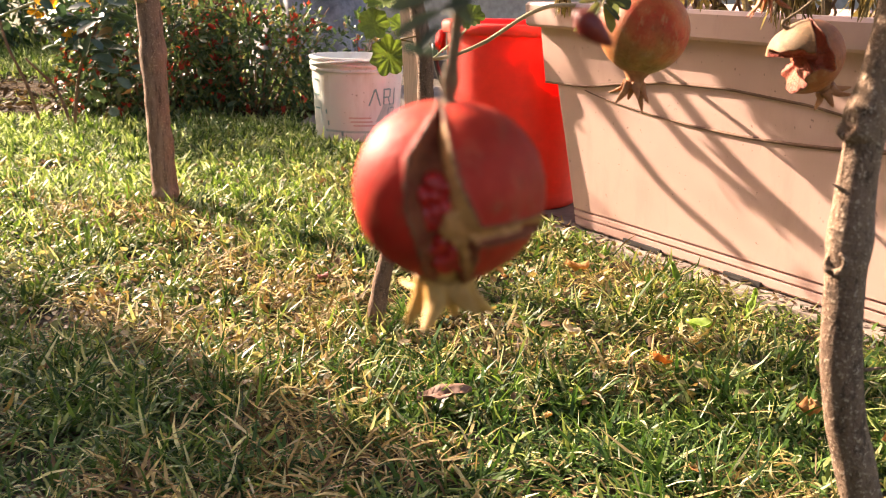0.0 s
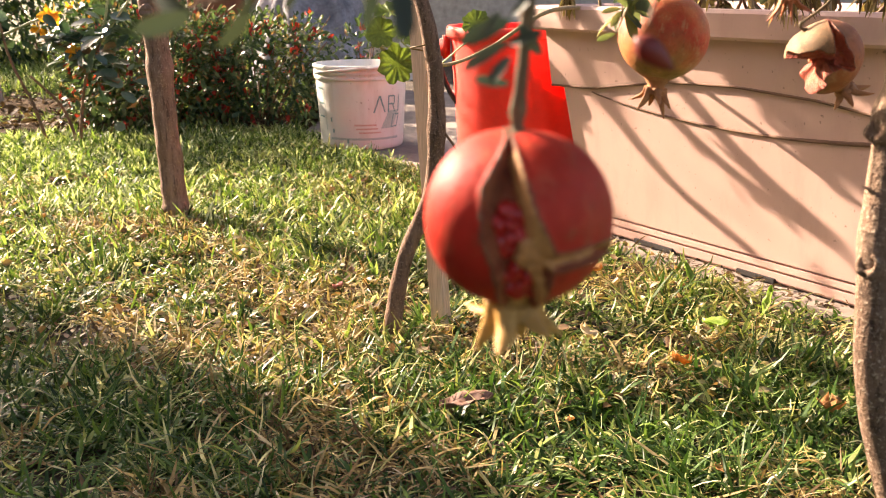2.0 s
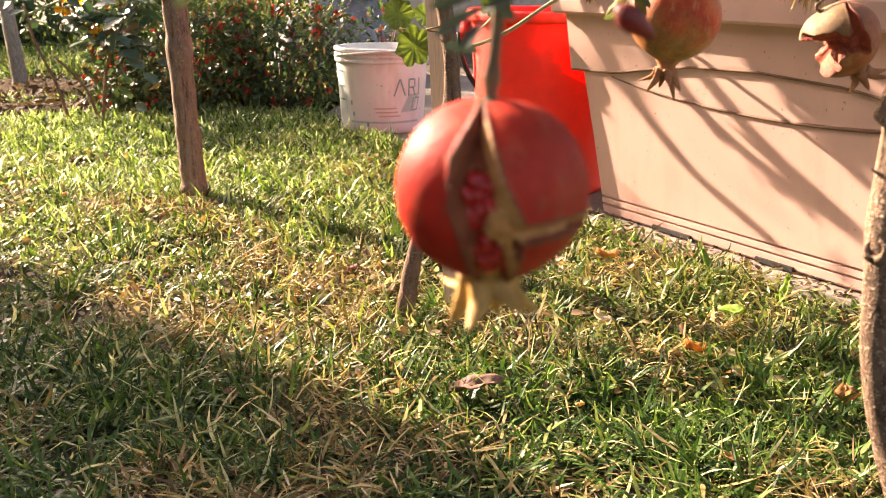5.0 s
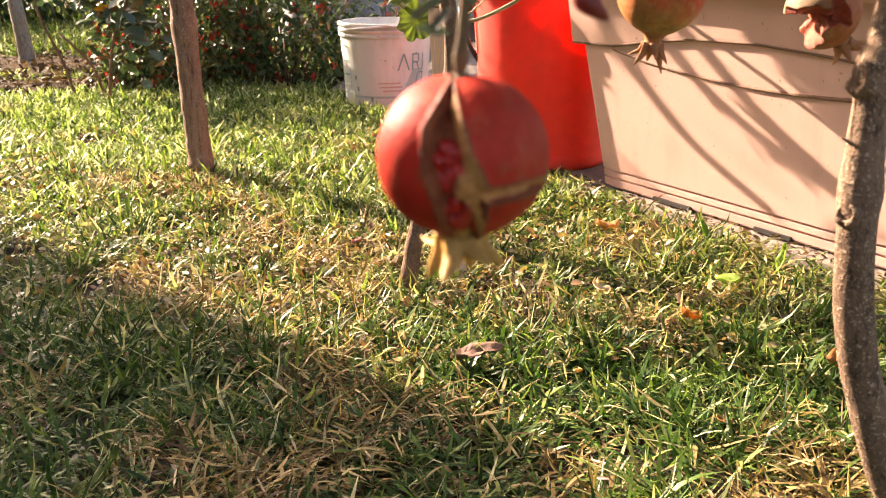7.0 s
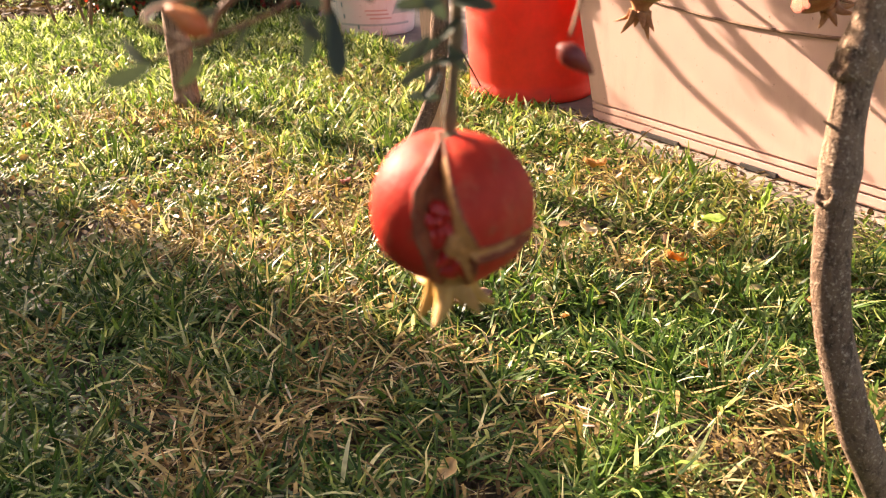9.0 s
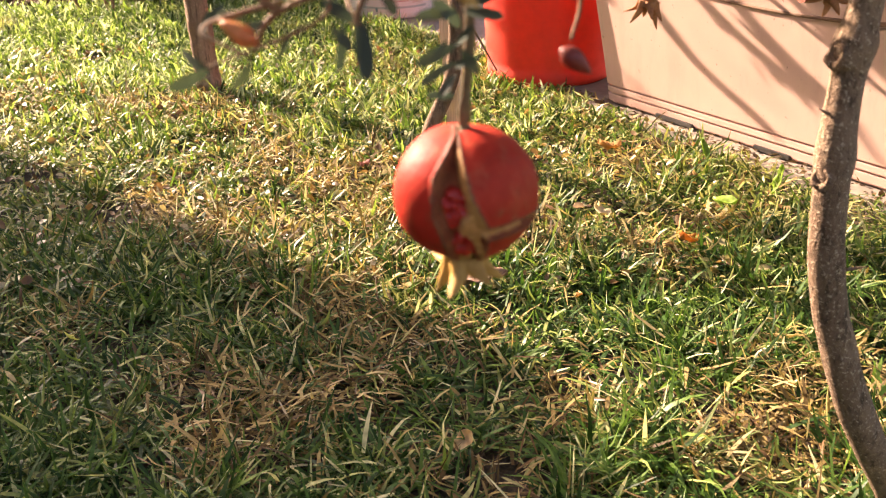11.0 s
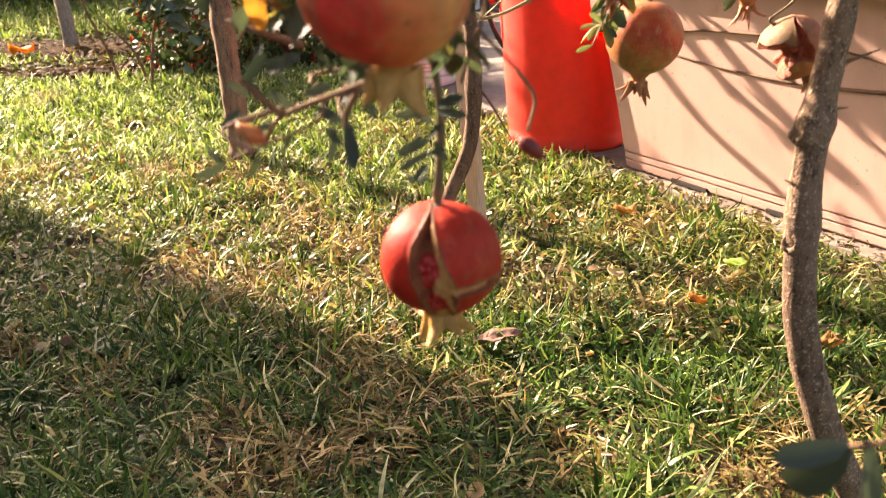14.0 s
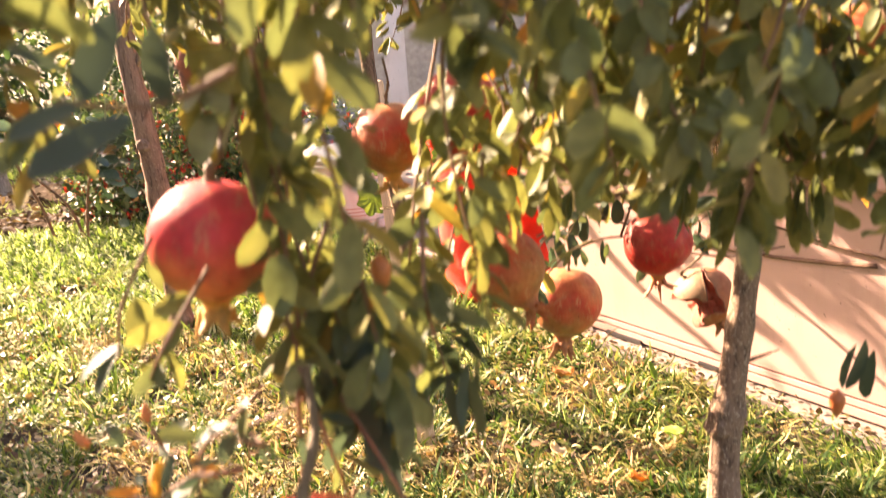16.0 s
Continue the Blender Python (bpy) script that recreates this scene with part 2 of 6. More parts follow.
def fruit_skin(name, red, pale, lean=(0, 0, 0), bias=0.5, rough=0.34, stops=None, mottle=0.45):
    """Pomegranate skin: blush on one side, russet specks, soft ribs."""
    m, nd, ln, b = mat(name, rough, 0.2)
    v = coords(nd)
    dt = nd.new("ShaderNodeVectorMath")
    dt.operation = "DOT_PRODUCT"
    dt.inputs[1].default_value = lean
    ln.new(v, dt.inputs[0])
    n1 = noise_tex(nd, ln, v, 36, 4, 0.55)
    md = nd.new("ShaderNodeMath")
    md.operation = "MULTIPLY_ADD"
    md.inputs[1].default_value, md.inputs[2].default_value = 0.6, 0.2
    ln.new(n1, md.inputs[0])
    ad = nd.new("ShaderNodeMath")
    ad.operation = "ADD"
    ln.new(dt.outputs["Value"], ad.inputs[0])
    ln.new(md.outputs[0], ad.inputs[1])
    col = ramp(nd, ln, ad.outputs[0], stops or [(bias - 0.16, red), (bias + 0.16, pale)])
    n2 = noise_tex(nd, ln, v, 300, 4, 0.8)
    col = mix(nd, ln, ramp(nd, ln, n2, [(0.57, (0, 0, 0)), (0.70, (0.7, 0.7, 0.7))]), col, (0.17, 0.07, 0.03))
    n4 = noise_tex(nd, ln, v, 150, 5, 0.8, (1, 1, 0.5))
    col = mix(nd, ln, ramp(nd, ln, n4, [(0.52, (0, 0, 0)), (0.66, (mottle,) * 3)]), col, (0.50, 0.27, 0.12))
    n3 = noise_tex(nd, ln, v, 90, 4, 0.6)
    col = mix(nd, ln, 1.0, col, ramp(nd, ln, n3, [(0.3, (0.72,) * 3), (0.7, (1.16,) * 3)]), "MULTIPLY")
    ln.new(col, b.inputs["Base Color"])
    bump(nd, ln, b, n4, 0.45, 0.0012)
    return m


M_skin_main = fruit_skin("red_skin", (0.45, 0.026, 0.013), (0.36, 0.036, 0.016), (6, 0, 0), 0.60, 0.55, None, 0.15)
M_skin_blush = fruit_skin("blush_skin", (0.60, 0.030, 0.030), (0.50, 0.15, 0.045), (14, 0, -3), 0.60, 0.46, [(0.12, (0.62, 0.13, 0.060)), (0.26, (0.74, 0.080, 0.050)), (0.36, (0.80, 0.050, 0.038)), (0.48, (0.76, 0.075, 0.042)), (0.66, (0.68, 0.215, 0.072)), (0.78, (0.66, 0.29, 0.10)), (0.88, (0.42, 0.05, 0.03))])
M_skin_main.node_tree.nodes["Principled BSDF"].inputs["Specular IOR Level"].default_value = 0.14
M_stalk = simple("fruit_stalk", (0.085, 0.055, 0.028), (0.18, 0.125, 0.055), 90, 0.7, 0.6, 0.001)
M_caneb = simple("tan_stem", (0.24, 0.17, 0.08), (0.40, 0.30, 0.15), 40, 0.7, 0.4, 0.001)
M_barkd = bark("dark_bark", (0.13, 0.075, 0.046), (0.23, 0.14, 0.09), (0.32, 0.21, 0.14), (1, 1, 0.25), 50, 320)
M_barkp = bark("pale_bark", (0.28, 0.24, 0.19), (0.42, 0.37, 0.30), (0.5, 0.45, 0.38), (1, 1, 0.3))
M_skin_pink = fruit_skin("pink_skin", (0.62, 0.055, 0.055), (0.56, 0.21, 0.075), (0, 0, -18), 0.62, 0.45)
M_skin_tan = fruit_skin("tan_skin", (0.48, 0.085, 0.040), (0.44, 0.225, 0.085), (3, 0, 9), 0.53, 0.5, [(0.22, (0.40, 0.24, 0.075)), (0.40, (0.47, 0.13, 0.05)), (0.52, (0.50, 0.075, 0.036)), (0.64, (0.47, 0.15, 0.06)), (0.80, (0.42, 0.25, 0.10))], 0.8)
M_skin_red = fruit_skin("deep_red_skin", (0.50, 0.028, 0.024), (0.46, 0.08, 0.05), (0, 0, 8), 0.58, 0.45, None, 0.3)
M_skin_dry = fruit_skin("withered_skin", (0.38, 0.12, 0.045), (0.20, 0.13, 0.072), (-12, 0, 14), 0.55, 0.6)

# ---------------------------------------------------------------- mesh tools
def link(name, bm, material, smooth=True):
    me = bpy.data.meshes.new(name)
    bm.to_mesh(me)
    bm.free()
    for m in (material if isinstance(material, (list, tuple)) else [material]):
        me.materials.append(m)
    if smooth:
        me.polygons.foreach_set("use_smooth", [True] * len(me.polygons))
    return new(name, me)


def part(name, bm, material, parent, label="", smooth=True):
    ob = link(name, bm, material, smooth)
    ob.parent = parent
    if label:
        tagged(ob, label)
    return ob


def thing(name, at, label, category, group="", kind=""):
    ob = new(name)
    ob.location = at
    ob.empty_display_size = 0.05
    return tagged(ob, label, category, group, kind)


def smooth_path(pts, n):
    """A Catmull-Rom path through pts, n points for each stretch."""
    p = [Vector(q) for q in pts]
    p = [2 * p[0] - p[1]] + p + [2 * p[-1] - p[-2]]
    out = []
    for i in range(1, len(p) - 2):
        for k in range(n):
            t = k / n
            out.append(0.5 * (2 * p[i] + (p[i + 1] - p[i - 1]) * t + (2 * p[i - 1] - 5 * p[i] + 4 * p[i + 1] - p[i + 2]) * t * t
                              + (3 * p[i] - p[i - 1] - 3 * p[i + 1] + p[i + 2]) * t ** 3))
    out.append(p[-2])
    return out


def tube(bm, pts, r0, r1, seg=8, knots=(), rough=0.0, flat=1.0):
    """A tapering tube along pts. knots: (share of length, radius to add, spread)."""
    rings, side = [], Vector((1, 0.13, 0.07))
    total = max(1, len(pts) - 1)
    for i, p in enumerate(pts):
        ahead = (pts[min(i + 1, total)] - pts[max(i - 1, 0)]).normalized()
        a = (side - ahead * side.dot(ahead)).normalized()
        b = ahead.cross(a)
        s = i / total
        r = r0 + (r1 - r0) * s
        for ks, kr, kw in knots:
            r += kr * math.exp(-((s - ks) / kw) ** 2)
        ring = []
        for k in range(seg):
            w = 2 * math.pi * k / seg
            rr = r * (1 + rough * noise.noise(Vector((math.cos(w) * 1.3 + p.x * 30, math.sin(w) * 1.3 + p.y * 30, p.z * 30))))
            ring.append(bm.verts.new(p + a * math.cos(w) * rr + b * math.sin(w) * rr * flat))
        rings.append(ring)
    for q, w in zip(rings, rings[1:]):
        for k in range(seg):
            bm.faces.new((q[k], q[(k + 1) % seg], w[(k + 1) % seg], w[k]))
    bm.faces.new(rings[0][::-1])
    bm.faces.new(rings[-1])
    return bm


def lathe(bm, prof, seg=48, centre=(0, 0)):
    """A profile of (radius, z) turned round the upright axis."""
    rings = [[bm.verts.new((centre[0] + r * math.cos(2 * math.pi * k / seg), centre[1] + r * math.sin(2 * math.pi * k / seg), z)) for k in range(seg)] for r, z in prof]
    for q, w in zip(rings, rings[1:]):
        for k in range(seg):
            bm.faces.new((q[k], q[(k + 1) % seg], w[(k + 1) % seg], w[k]))
    return bm


def box(bm, lo, hi, bevel=0.0):
    r = bmesh.ops.create_cube(bm, size=1)
    for v in r["verts"]:
        v.co = Vector([lo[i] + (hi[i] - lo[i]) * (v.co[i] + 0.5) for i in range(3)])
    if bevel:
        bmesh.ops.bevel(bm, geom=list({e for v in r["verts"] for e in v.link_edges}), offset=bevel, segments=2, affect="EDGES")
    return bm


def quads(name, verts, faces, material, smooth=True):
    """A mesh from numpy arrays of corners and of faces of one size."""
    me = bpy.data.meshes.new(name)
    k = faces.shape[1]
    me.vertices.add(len(verts))
    me.vertices.foreach_set("co", np.asarray(verts, np.float32).ravel())
    me.loops.add(faces.size)
    me.loops.foreach_set("vertex_index", faces.astype(np.int32).ravel())
    me.polygons.add(len(faces))
    me.polygons.foreach_set("loop_start", np.arange(len(faces), dtype=np.int32) * k)
    me.polygons.foreach_set("use_smooth", np.full(len(faces), smooth))
    me.update(calc_edges=True)
    me.materials.append(material)
    return new(name, me)


def strips(roots, heading, tilt, length, width, bend, twist):
    """Blades: each a bent strip of three quads, narrowing to its tip. All arrays by blade."""
    n = len(roots)
    ahead = np.stack([np.cos(heading), np.sin(heading), 0 * heading], 1)
    side = np.stack([-np.sin(heading + twist), np.cos(heading + twist), 0 * heading], 1)
    out, p, ang = [], roots.copy(), tilt.copy()
    for k, w in enumerate((0.75, 1.0, 0.7, 0.12)):
        out.append(p - side * (width * w / 2)[:, None])
        out.append(p + side * (width * w / 2)[:, None])
        p = p + (ahead * np.sin(ang)[:, None] + np.array([0, 0, 1.0]) * np.cos(ang)[:, None]) * (length / 3)[:, None]
        p[:, 2] = np.maximum(p[:, 2], 0.006)
        ang = ang + bend
    verts = np.stack(out, 1).reshape(-1, 3)
    base = np.arange(n)[:, None] * 8
    faces = np.concatenate([base + np.array([2 * k, 2 * k + 1, 2 * k + 3, 2 * k + 2]) for k in range(3)], 0)
    return verts, faces


LEAF_S = np.array([0.0, 0.2, 0.55, 0.86, 1.0])
LEAF_W = np.array([0.12, 0.68, 1.0, 0.80, 0.16])


def leaves(places, aheads, ups, lengths, widths, curl):
    """Leaves: folded along the midrib and bent, five cross rows of three points."""
    n = len(places)
    a = aheads / np.linalg.norm(aheads, axis=1, keepdims=True)
    s = np.cross(a, ups)
    s /= np.linalg.norm(s, axis=1, keepdims=True) + 1e-9
    u = np.cross(s, a)
    rows = []
    for t, w in zip(LEAF_S, LEAF_W):
        mid = places + a * (lengths * t)[:, None] - u * (curl * lengths * t * t)[:, None]
        half = s * (widths * w / 2)[:, None]
        lift = u * (widths * w * 0.16)[:, None]
        rows += [mid - half + lift, mid, mid + half + lift]
    verts = np.stack(rows, 1).reshape(-1, 3)
    base = np.arange(n)[:, None] * 15
    cells = [np.array([3 * r + c, 3 * r + c + 1, 3 * r + c + 4, 3 * r + c + 3]) for r in range(4) for c in range(2)]
    return verts, np.concatenate([base + c for c in cells], 0)


def leaf_mesh(name, rows, material, parent=None, label=""):
    arr = [np.array(c, float) for c in zip(*rows)]
    ob = quads(name, *leaves(*arr), material)
    if parent:
        ob.parent = parent
    if label:
        tagged(ob, label)
    return tagged(ob, kind="stuff")


# ---------------------------------------------------------------- ground, patio, lawn
rng = np.random.default_rng(7)
bm = bmesh.new()
N = 90
xs = np.linspace(-3.2, 2.2, N)
ys = np.linspace(-0.6, 6.5, N)
grid = [[bm.verts.new((x, y, 0.008 * noise.noise(Vector((x * 3, y * 3, 0))) - 0.004)) for x in xs] for y in ys]
for j in range(N - 1):
    for i in range(N - 1):
        bm.faces.new((grid[j][i], grid[j][i + 1], grid[j + 1][i + 1], grid[j + 1][i]))
ring = [bm.verts.new(c) for c in ((-400, -400, -0.02), (400, -400, -0.02), (400, 400, -0.02), (-400, 400, -0.02))]
edges = [grid[0], [r[-1] for r in grid], grid[-1][::-1], [r[0] for r in grid][::-1]]
for k in range(4):
    bm.faces.new([ring[k], ring[(k + 1) % 4]] + edges[k][::-1])
for fc in bm.faces:
    c = fc.calc_center_median()
    fc.material_index = 1 if len(fc.verts) > 4 or c.y < 0.3 or abs(c.x) > 0.66 + 0.62 * (c.y + 0.2) else 0
tagged(link("ground", bm, [M_soil, M_turf]), "dark brown garden soil under mown lawn", "ground", kind="structure")

EDGE = [(1.05, 0.72), (0.63, 1.375), (0.325, 1.845), (0.06, 2.46), (-0.17, 2.84), (-0.42, 3.22)]
bm = bmesh.new()
loop = EDGE + [(-0.30, 4.6), (4.0, 4.6), (4.0, 0.72)]
top = [bm.verts.new((x, y, 0.014)) for x, y in loop]
low = [bm.verts.new((x, y, -0.06)) for x, y in loop]
bm.faces.new(top)
for k in range(len(loop)):
    bm.faces.new((low[k], low[(k + 1) % len(loop)], top[(k + 1) % len(loop)], top[k]))
tagged(link("pavement", bm, M_concrete, False), "worn pale concrete patio slab beside the lawn", "pavement", kind="structure")


def on_patio(x, y):
    return (x > np.interp(y, [e[1] for e in EDGE], [e[0] for e in EDGE])) & (y > 0.7)


BEDS = [(-1.95, 4.0, 0.75, 0.42), (-1.45, 3.40, 0.50, 0.20), (-0.80, 3.55, 0.60, 0.20)]     # bare soil, no grass


def scatter(n, x0, x1, y0, y1):
    """Places on the lawn; wide areas fill in what lies beside the strip along the walk."""
    x, y = rng.uniform(x0, x1, n), rng.uniform(y0, y1, n)
    strip = (np.abs(x) < 0.62 + 0.62 * (y + 0.2)) & (y > 0.35)
    keep = ~on_patio(x, y) & (strip if x1 - x0 < 6 else ~strip)
    for bx, by, rx, ry in BEDS:
        keep &= ((x - bx) / rx) ** 2 + ((y - by) / ry) ** 2 > 0.8 + 0.35 * np.sin(9 * x) * np.cos(11 * y)
    return x[keep], y[keep]


DRY = [(-0.466, 0.915, 0.040), (-0.264, 0.793, 0.045), (-0.129, 0.927, 0.075), (-0.10, 1.02, 0.08), (-0.207, 0.664, 0.05), (0.173, 0.749, 0.065), (0.387, 0.743, 0.09), (0.344, 0.66, 0.08), (-0.70, 1.887, 0.08), (-0.299, 1.514, 0.085),
       (-0.121, 1.229, 0.09), (-0.45, 1.30, 0.07), (-0.66, 1.02, 0.06), (0.35, 1.50, 0.08), (-0.22, 1.40, 0.06), (0.10, 1.25, 0.07), (0.05, 0.62, 0.07), (-1.02, 1.90, 0.14), (-0.88, 2.45, 0.10), (-1.05, 2.38, 0.10), (-0.56, 1.86, 0.08), (-0.40, 1.75, 0.07), (-0.13, 1.42, 0.10), (-0.98, 2.15, 0.08),
       (0.30, 1.10, 0.06), (0.13, 1.12, 0.06), (0.42, 1.22, 0.05), (-0.052, 0.848, 0.06), (0.026, 0.873, 0.045), (-0.322, 1.179, 0.08), (-0.231, 1.139, 0.07), (-0.10, 0.79, 0.06), (-0.16, 0.73, 0.05)]
HOLES = [(-0.262, 0.612, 0.028), (0.257, 0.822, 0.03), (0.308, 0.75, 0.03), (-0.36, 0.74, 0.02), (0.10, 0.98, 0.022), (-0.05, 0.70, 0.02), (-0.70, 1.45, 0.05), (0.02, 1.42, 0.03), (-0.50, 1.62, 0.05), (0.22, 0.95, 0.025)]     # bare gaps


LUSH = [(-0.36, 1.03, 0.09), (-0.35, 0.66, 0.08), (0.26, 0.80, 0.11), (0.05, 0.68, 0.05), (-0.20, 1.70, 0.16), (0.40, 1.45, 0.10)]     # deep green, longer blades


def lushness(x, y):
    d = 0 * x
    for a, b, r in LUSH:
        d = np.maximum(d, np.exp(-((x - a) ** 2 + (y - b) ** 2) / r ** 2))
    return d


def dryness(x, y):
    d = 0 * x
    for a, b, r in DRY:
        d = np.maximum(d, np.exp(-((x - a) ** 2 + (y - b) ** 2) / r ** 2))
    return d


def lawn(name, tufts, each, area, spread, tall, wide, lie, material, dry=False, bend=0.42):
    """Blades in tufts that leave gaps; they lean outward and over one another."""
    tx, ty = scatter(tufts, *area)
    d = dryness(tx, ty)
    lush = lushness(tx, ty)
    keep = rng.random(len(tx)) < ((0.03 + 0.97 * d) * (1 - 0.9 * lush) if dry else 1 - 0.8 * d)
    if not dry and area[1] - area[0] < 6:
        keep &= rng.random(len(tx)) < (np.clip((2.4 - ty) / 0.7, 0, 1) if area[3] < 2.5 else np.clip((ty - 1.5) / 0.7, 0, 1))
    for a, b, r in HOLES:
        keep &= np.hypot(tx - a, ty - b) > r
    blot = np.sin(7 * tx + 3 * np.sin(5 * ty)) * np.sin(8 * ty + 2 * np.sin(6 * tx + 1))
    keep &= rng.random(len(tx)) < 0.90 + 0.16 * blot
    tx, ty, blot, lush = tx[keep], ty[keep], blot[keep], lush[keep]
    size = rng.uniform(0.6, 1.45, len(tx)) * (1 + 0.25 * blot + 0.45 * lush)
    lean = rng.uniform(0, 6.28, len(tx))
    k = np.repeat(np.arange(len(tx)), each)
    n = len(k)
    ox, oy = rng.normal(0, spread, n), rng.normal(0, spread, n)
    x, y = tx[k] + ox, ty[k] + oy
    out = np.hypot(ox, oy) / spread
    heading = np.where(rng.random(n) < 0.35, lean[k] + rng.normal(0, 0.6, n), np.arctan2(oy, ox) + rng.normal(0, 0.7, n))
    z = rng.uniform(0, 0.006 if not dry else 0.016, n) + 0.020 * rng.random(n) * (rng.random(n) < 0.4)
    keep = ~on_patio(x, y - 0.02)
    tilt = np.minimum(np.abs(rng.normal(lie, 0.30, n)) * (0.74 + 0.20 * np.minimum(out, 1.6)), 1.6)
    v, fcs = strips(np.stack([x, y, z], 1)[keep], heading[keep], tilt[keep], (tall * size[k] * rng.uniform(0.55, 1.3, n))[keep], (wide * rng.uniform(0.55, 1.5, n))[keep],
                    rng.normal(bend, 0.30, n)[keep], rng.normal(0, 0.8, n)[keep])
    return quads(name, v, fcs, material, True)


tagged(lawn("grass", 2700, 24, (-0.9, 0.9, 0.35, 1.15), 0.017, 0.036, 0.0039, 1.14, M_grass, bend=0.20), "green lawn of long bent blades near the tree", "grass", kind="stuff")
tagged(lawn("grass", 4800, 18, (-1.5, 1.0, 1.05, 2.4), 0.016, 0.030, 0.0044, 1.10, M_mid, bend=0.24), "mown green lawn with bent blades and cuttings", "grass", kind="stuff")
tagged(lawn("grass", 17000, 14, (-2.9, 0.7, 1.5, 4.2), 0.016, 0.036, 0.0052, 0.75, M_lush), "sunlit tufted lawn beside the shrub bed", "grass", kind="stuff")
tagged(lawn("grass", 7000, 8, (-4.5, 0.0, 4.2, 7.5), 0.02, 0.06, 0.008, 0.5, M_lush), "far lawn beyond the flower bed", "grass", kind="stuff")
tagged(lawn("dry_grass", 10000, 12, (-1.3, 1.0, 0.35, 2.1), 0.020, 0.036, 0.0036, 1.30, M_straw, True, 0.2), "straw-coloured dry grass cuttings lying on lawn", "dry grass", kind="stuff")

tagged(lawn("grass", 7500, 7, (-5.0, 4.0, -3.5, 7.5), 0.03, 0.05, 0.014, 1.0, M_lush), "rough grass round the edge of the lawn", "grass", kind="stuff")
tagged(lawn("cut_stalks", 600, 1, (-1.1, 0.9, 0.45, 2.0), 0.02, 0.060, 0.0022, 1.55, M_straw), "long pale cut stalks lying on lawn", "dry grass", kind="stuff")

for cx, cy, rr, m in ((-0.542, 2.0, 0.045, 90), (-0.040, 1.265, 0.026, 60), (0.036, 1.31, 0.024, 40), (0.40, 0.52, 0.03, 40)):      # longer blades left standing round the trunks
    w = rng.uniform(0, 6.28, m)
    q = rr * rng.uniform(0.75, 1.5, m)
    v, fcs = strips(np.stack([cx + q * np.cos(w), cy + q * np.sin(w), 0 * w], 1), w + rng.normal(0, 0.9, m), rng.uniform(0.15, 0.9, m), rng.uniform(0.035, 0.075, m), rng.uniform(0.0025, 0.005, m), rng.uniform(0.05, 0.5, m), rng.normal(0, 0.8, m))
    tagged(quads("grass_tuft", v, fcs, M_grass), "longer grass left standing round a trunk", "grass", kind="stuff")

rows = []
for k in range(5200):
    x, y = rng.uniform(-1.3, 0.55), 1.0 + 1.5 * rng.random() ** 1.2
    if on_patio(np.array([x]), np.array([y]))[0]:
        continue
    L = rng.uniform(0.006, 0.019)
    w = rng.normal(0, 1, 3)
    w[2] *= 0.4
    rows.append((Vector((x, y, rng.uniform(0.012, 0.03))), Vector(w), Vector(rng.normal(0, 0.5, 3)) + Vector((0, 0, 1)), L, L * rng.uniform(0.4, 0.8), rng.uniform(-0.3, 0.8)))
for k in range(2200):        # thicker where the lawn is bare or dry
    a, b, r = DRY[k % len(DRY)]
    x, y = a + rng.normal(0, r * 0.8), b + rng.normal(0, r * 0.8)
    if y < 0.55 or on_patio(np.array([x]), np.array([y]))[0]:
        continue
    L = rng.uniform(0.006, 0.018) if y > 1.0 else rng.uniform(0.016, 0.036)
    w = rng.normal(0, 1, 3)
    w[2] *= 0.4
    rows.append((Vector((x, y, rng.uniform(0.010, 0.026))), Vector(w), Vector(rng.normal(0, 0.5, 3)) + Vector((0, 0, 1)), L, L * (rng.uniform(0.25, 0.8) if y > 1.0 else rng.uniform(0.06, 0.12)), rng.uniform(-0.3, 0.8) if y > 1.0 else rng.uniform(-0.1, 0.25)))
tagged(leaf_mesh("leaf_bits", rows, M_bits), "small curled leaf bits and clippings strewn over lawn", "leaf litter", kind="stuff")

# ---------------------------------------------------------------- planter
PA, PD = Vector((0.352, 1.883, 0.016)), Vector((0.54822, -0.83633, 0))
PN = Vector((PD.y, -PD.x, 0))          # away from the planter, over the lawn
PLEN, PDEEP = 1.25, 0.42


def arch(u):
    """Height of the lower edge of the planter's upper band, a shallow swag."""
    return float(np.interp(u, [-0.08, 0.06, 0.14, 0.26, 0.40, 0.56, 0.70, 0.85, 1.0, 1.3], [0.300, 0.303, 0.316, 0.331, 0.335, 0.326, 0.306, 0.296, 0.306, 0.306]))


def planter_point(u, out, z):
    return PA + PD * u + PN * out + Vector((0, 0, z))


planter = thing("planter_box", PA, "long tan plastic planter box with moulded rim", "planter")
planter.matrix_world = Matrix(((PD.x, -PN.x, 0, PA.x), (PD.y, -PN.y, 0, PA.y), (0, 0, 1, PA.z), (0, 0, 0, 1)))


def planter_loop(bm, out, z):
    """A rounded rectangle, grown by out, at height z. Local: x along, y inward."""
    x0, x1, y0, y1, r = -out, PLEN + out, -out, PDEEP + out, 0.012
    c = [(x0 + r, y0 + r, 180), (x1 - r, y0 + r, 270), (x1 - r, y1 - r, 0), (x0 + r, y1 - r, 90)]
    vs = []
    for cx, cy, a0 in c:
        for k in range(4):
            a = radians(a0 + 30 * k)
            vs.append(bm.verts.new((cx + r * math.cos(a), cy + r * math.sin(a), z)))
    return vs


def skin(bm, loops, close=False):
    for q, w in zip(loops, loops[1:]):
        for k in range(len(q)):
            bm.faces.new((q[k], q[(k + 1) % len(q)], w[(k + 1) % len(q)], w[k]))


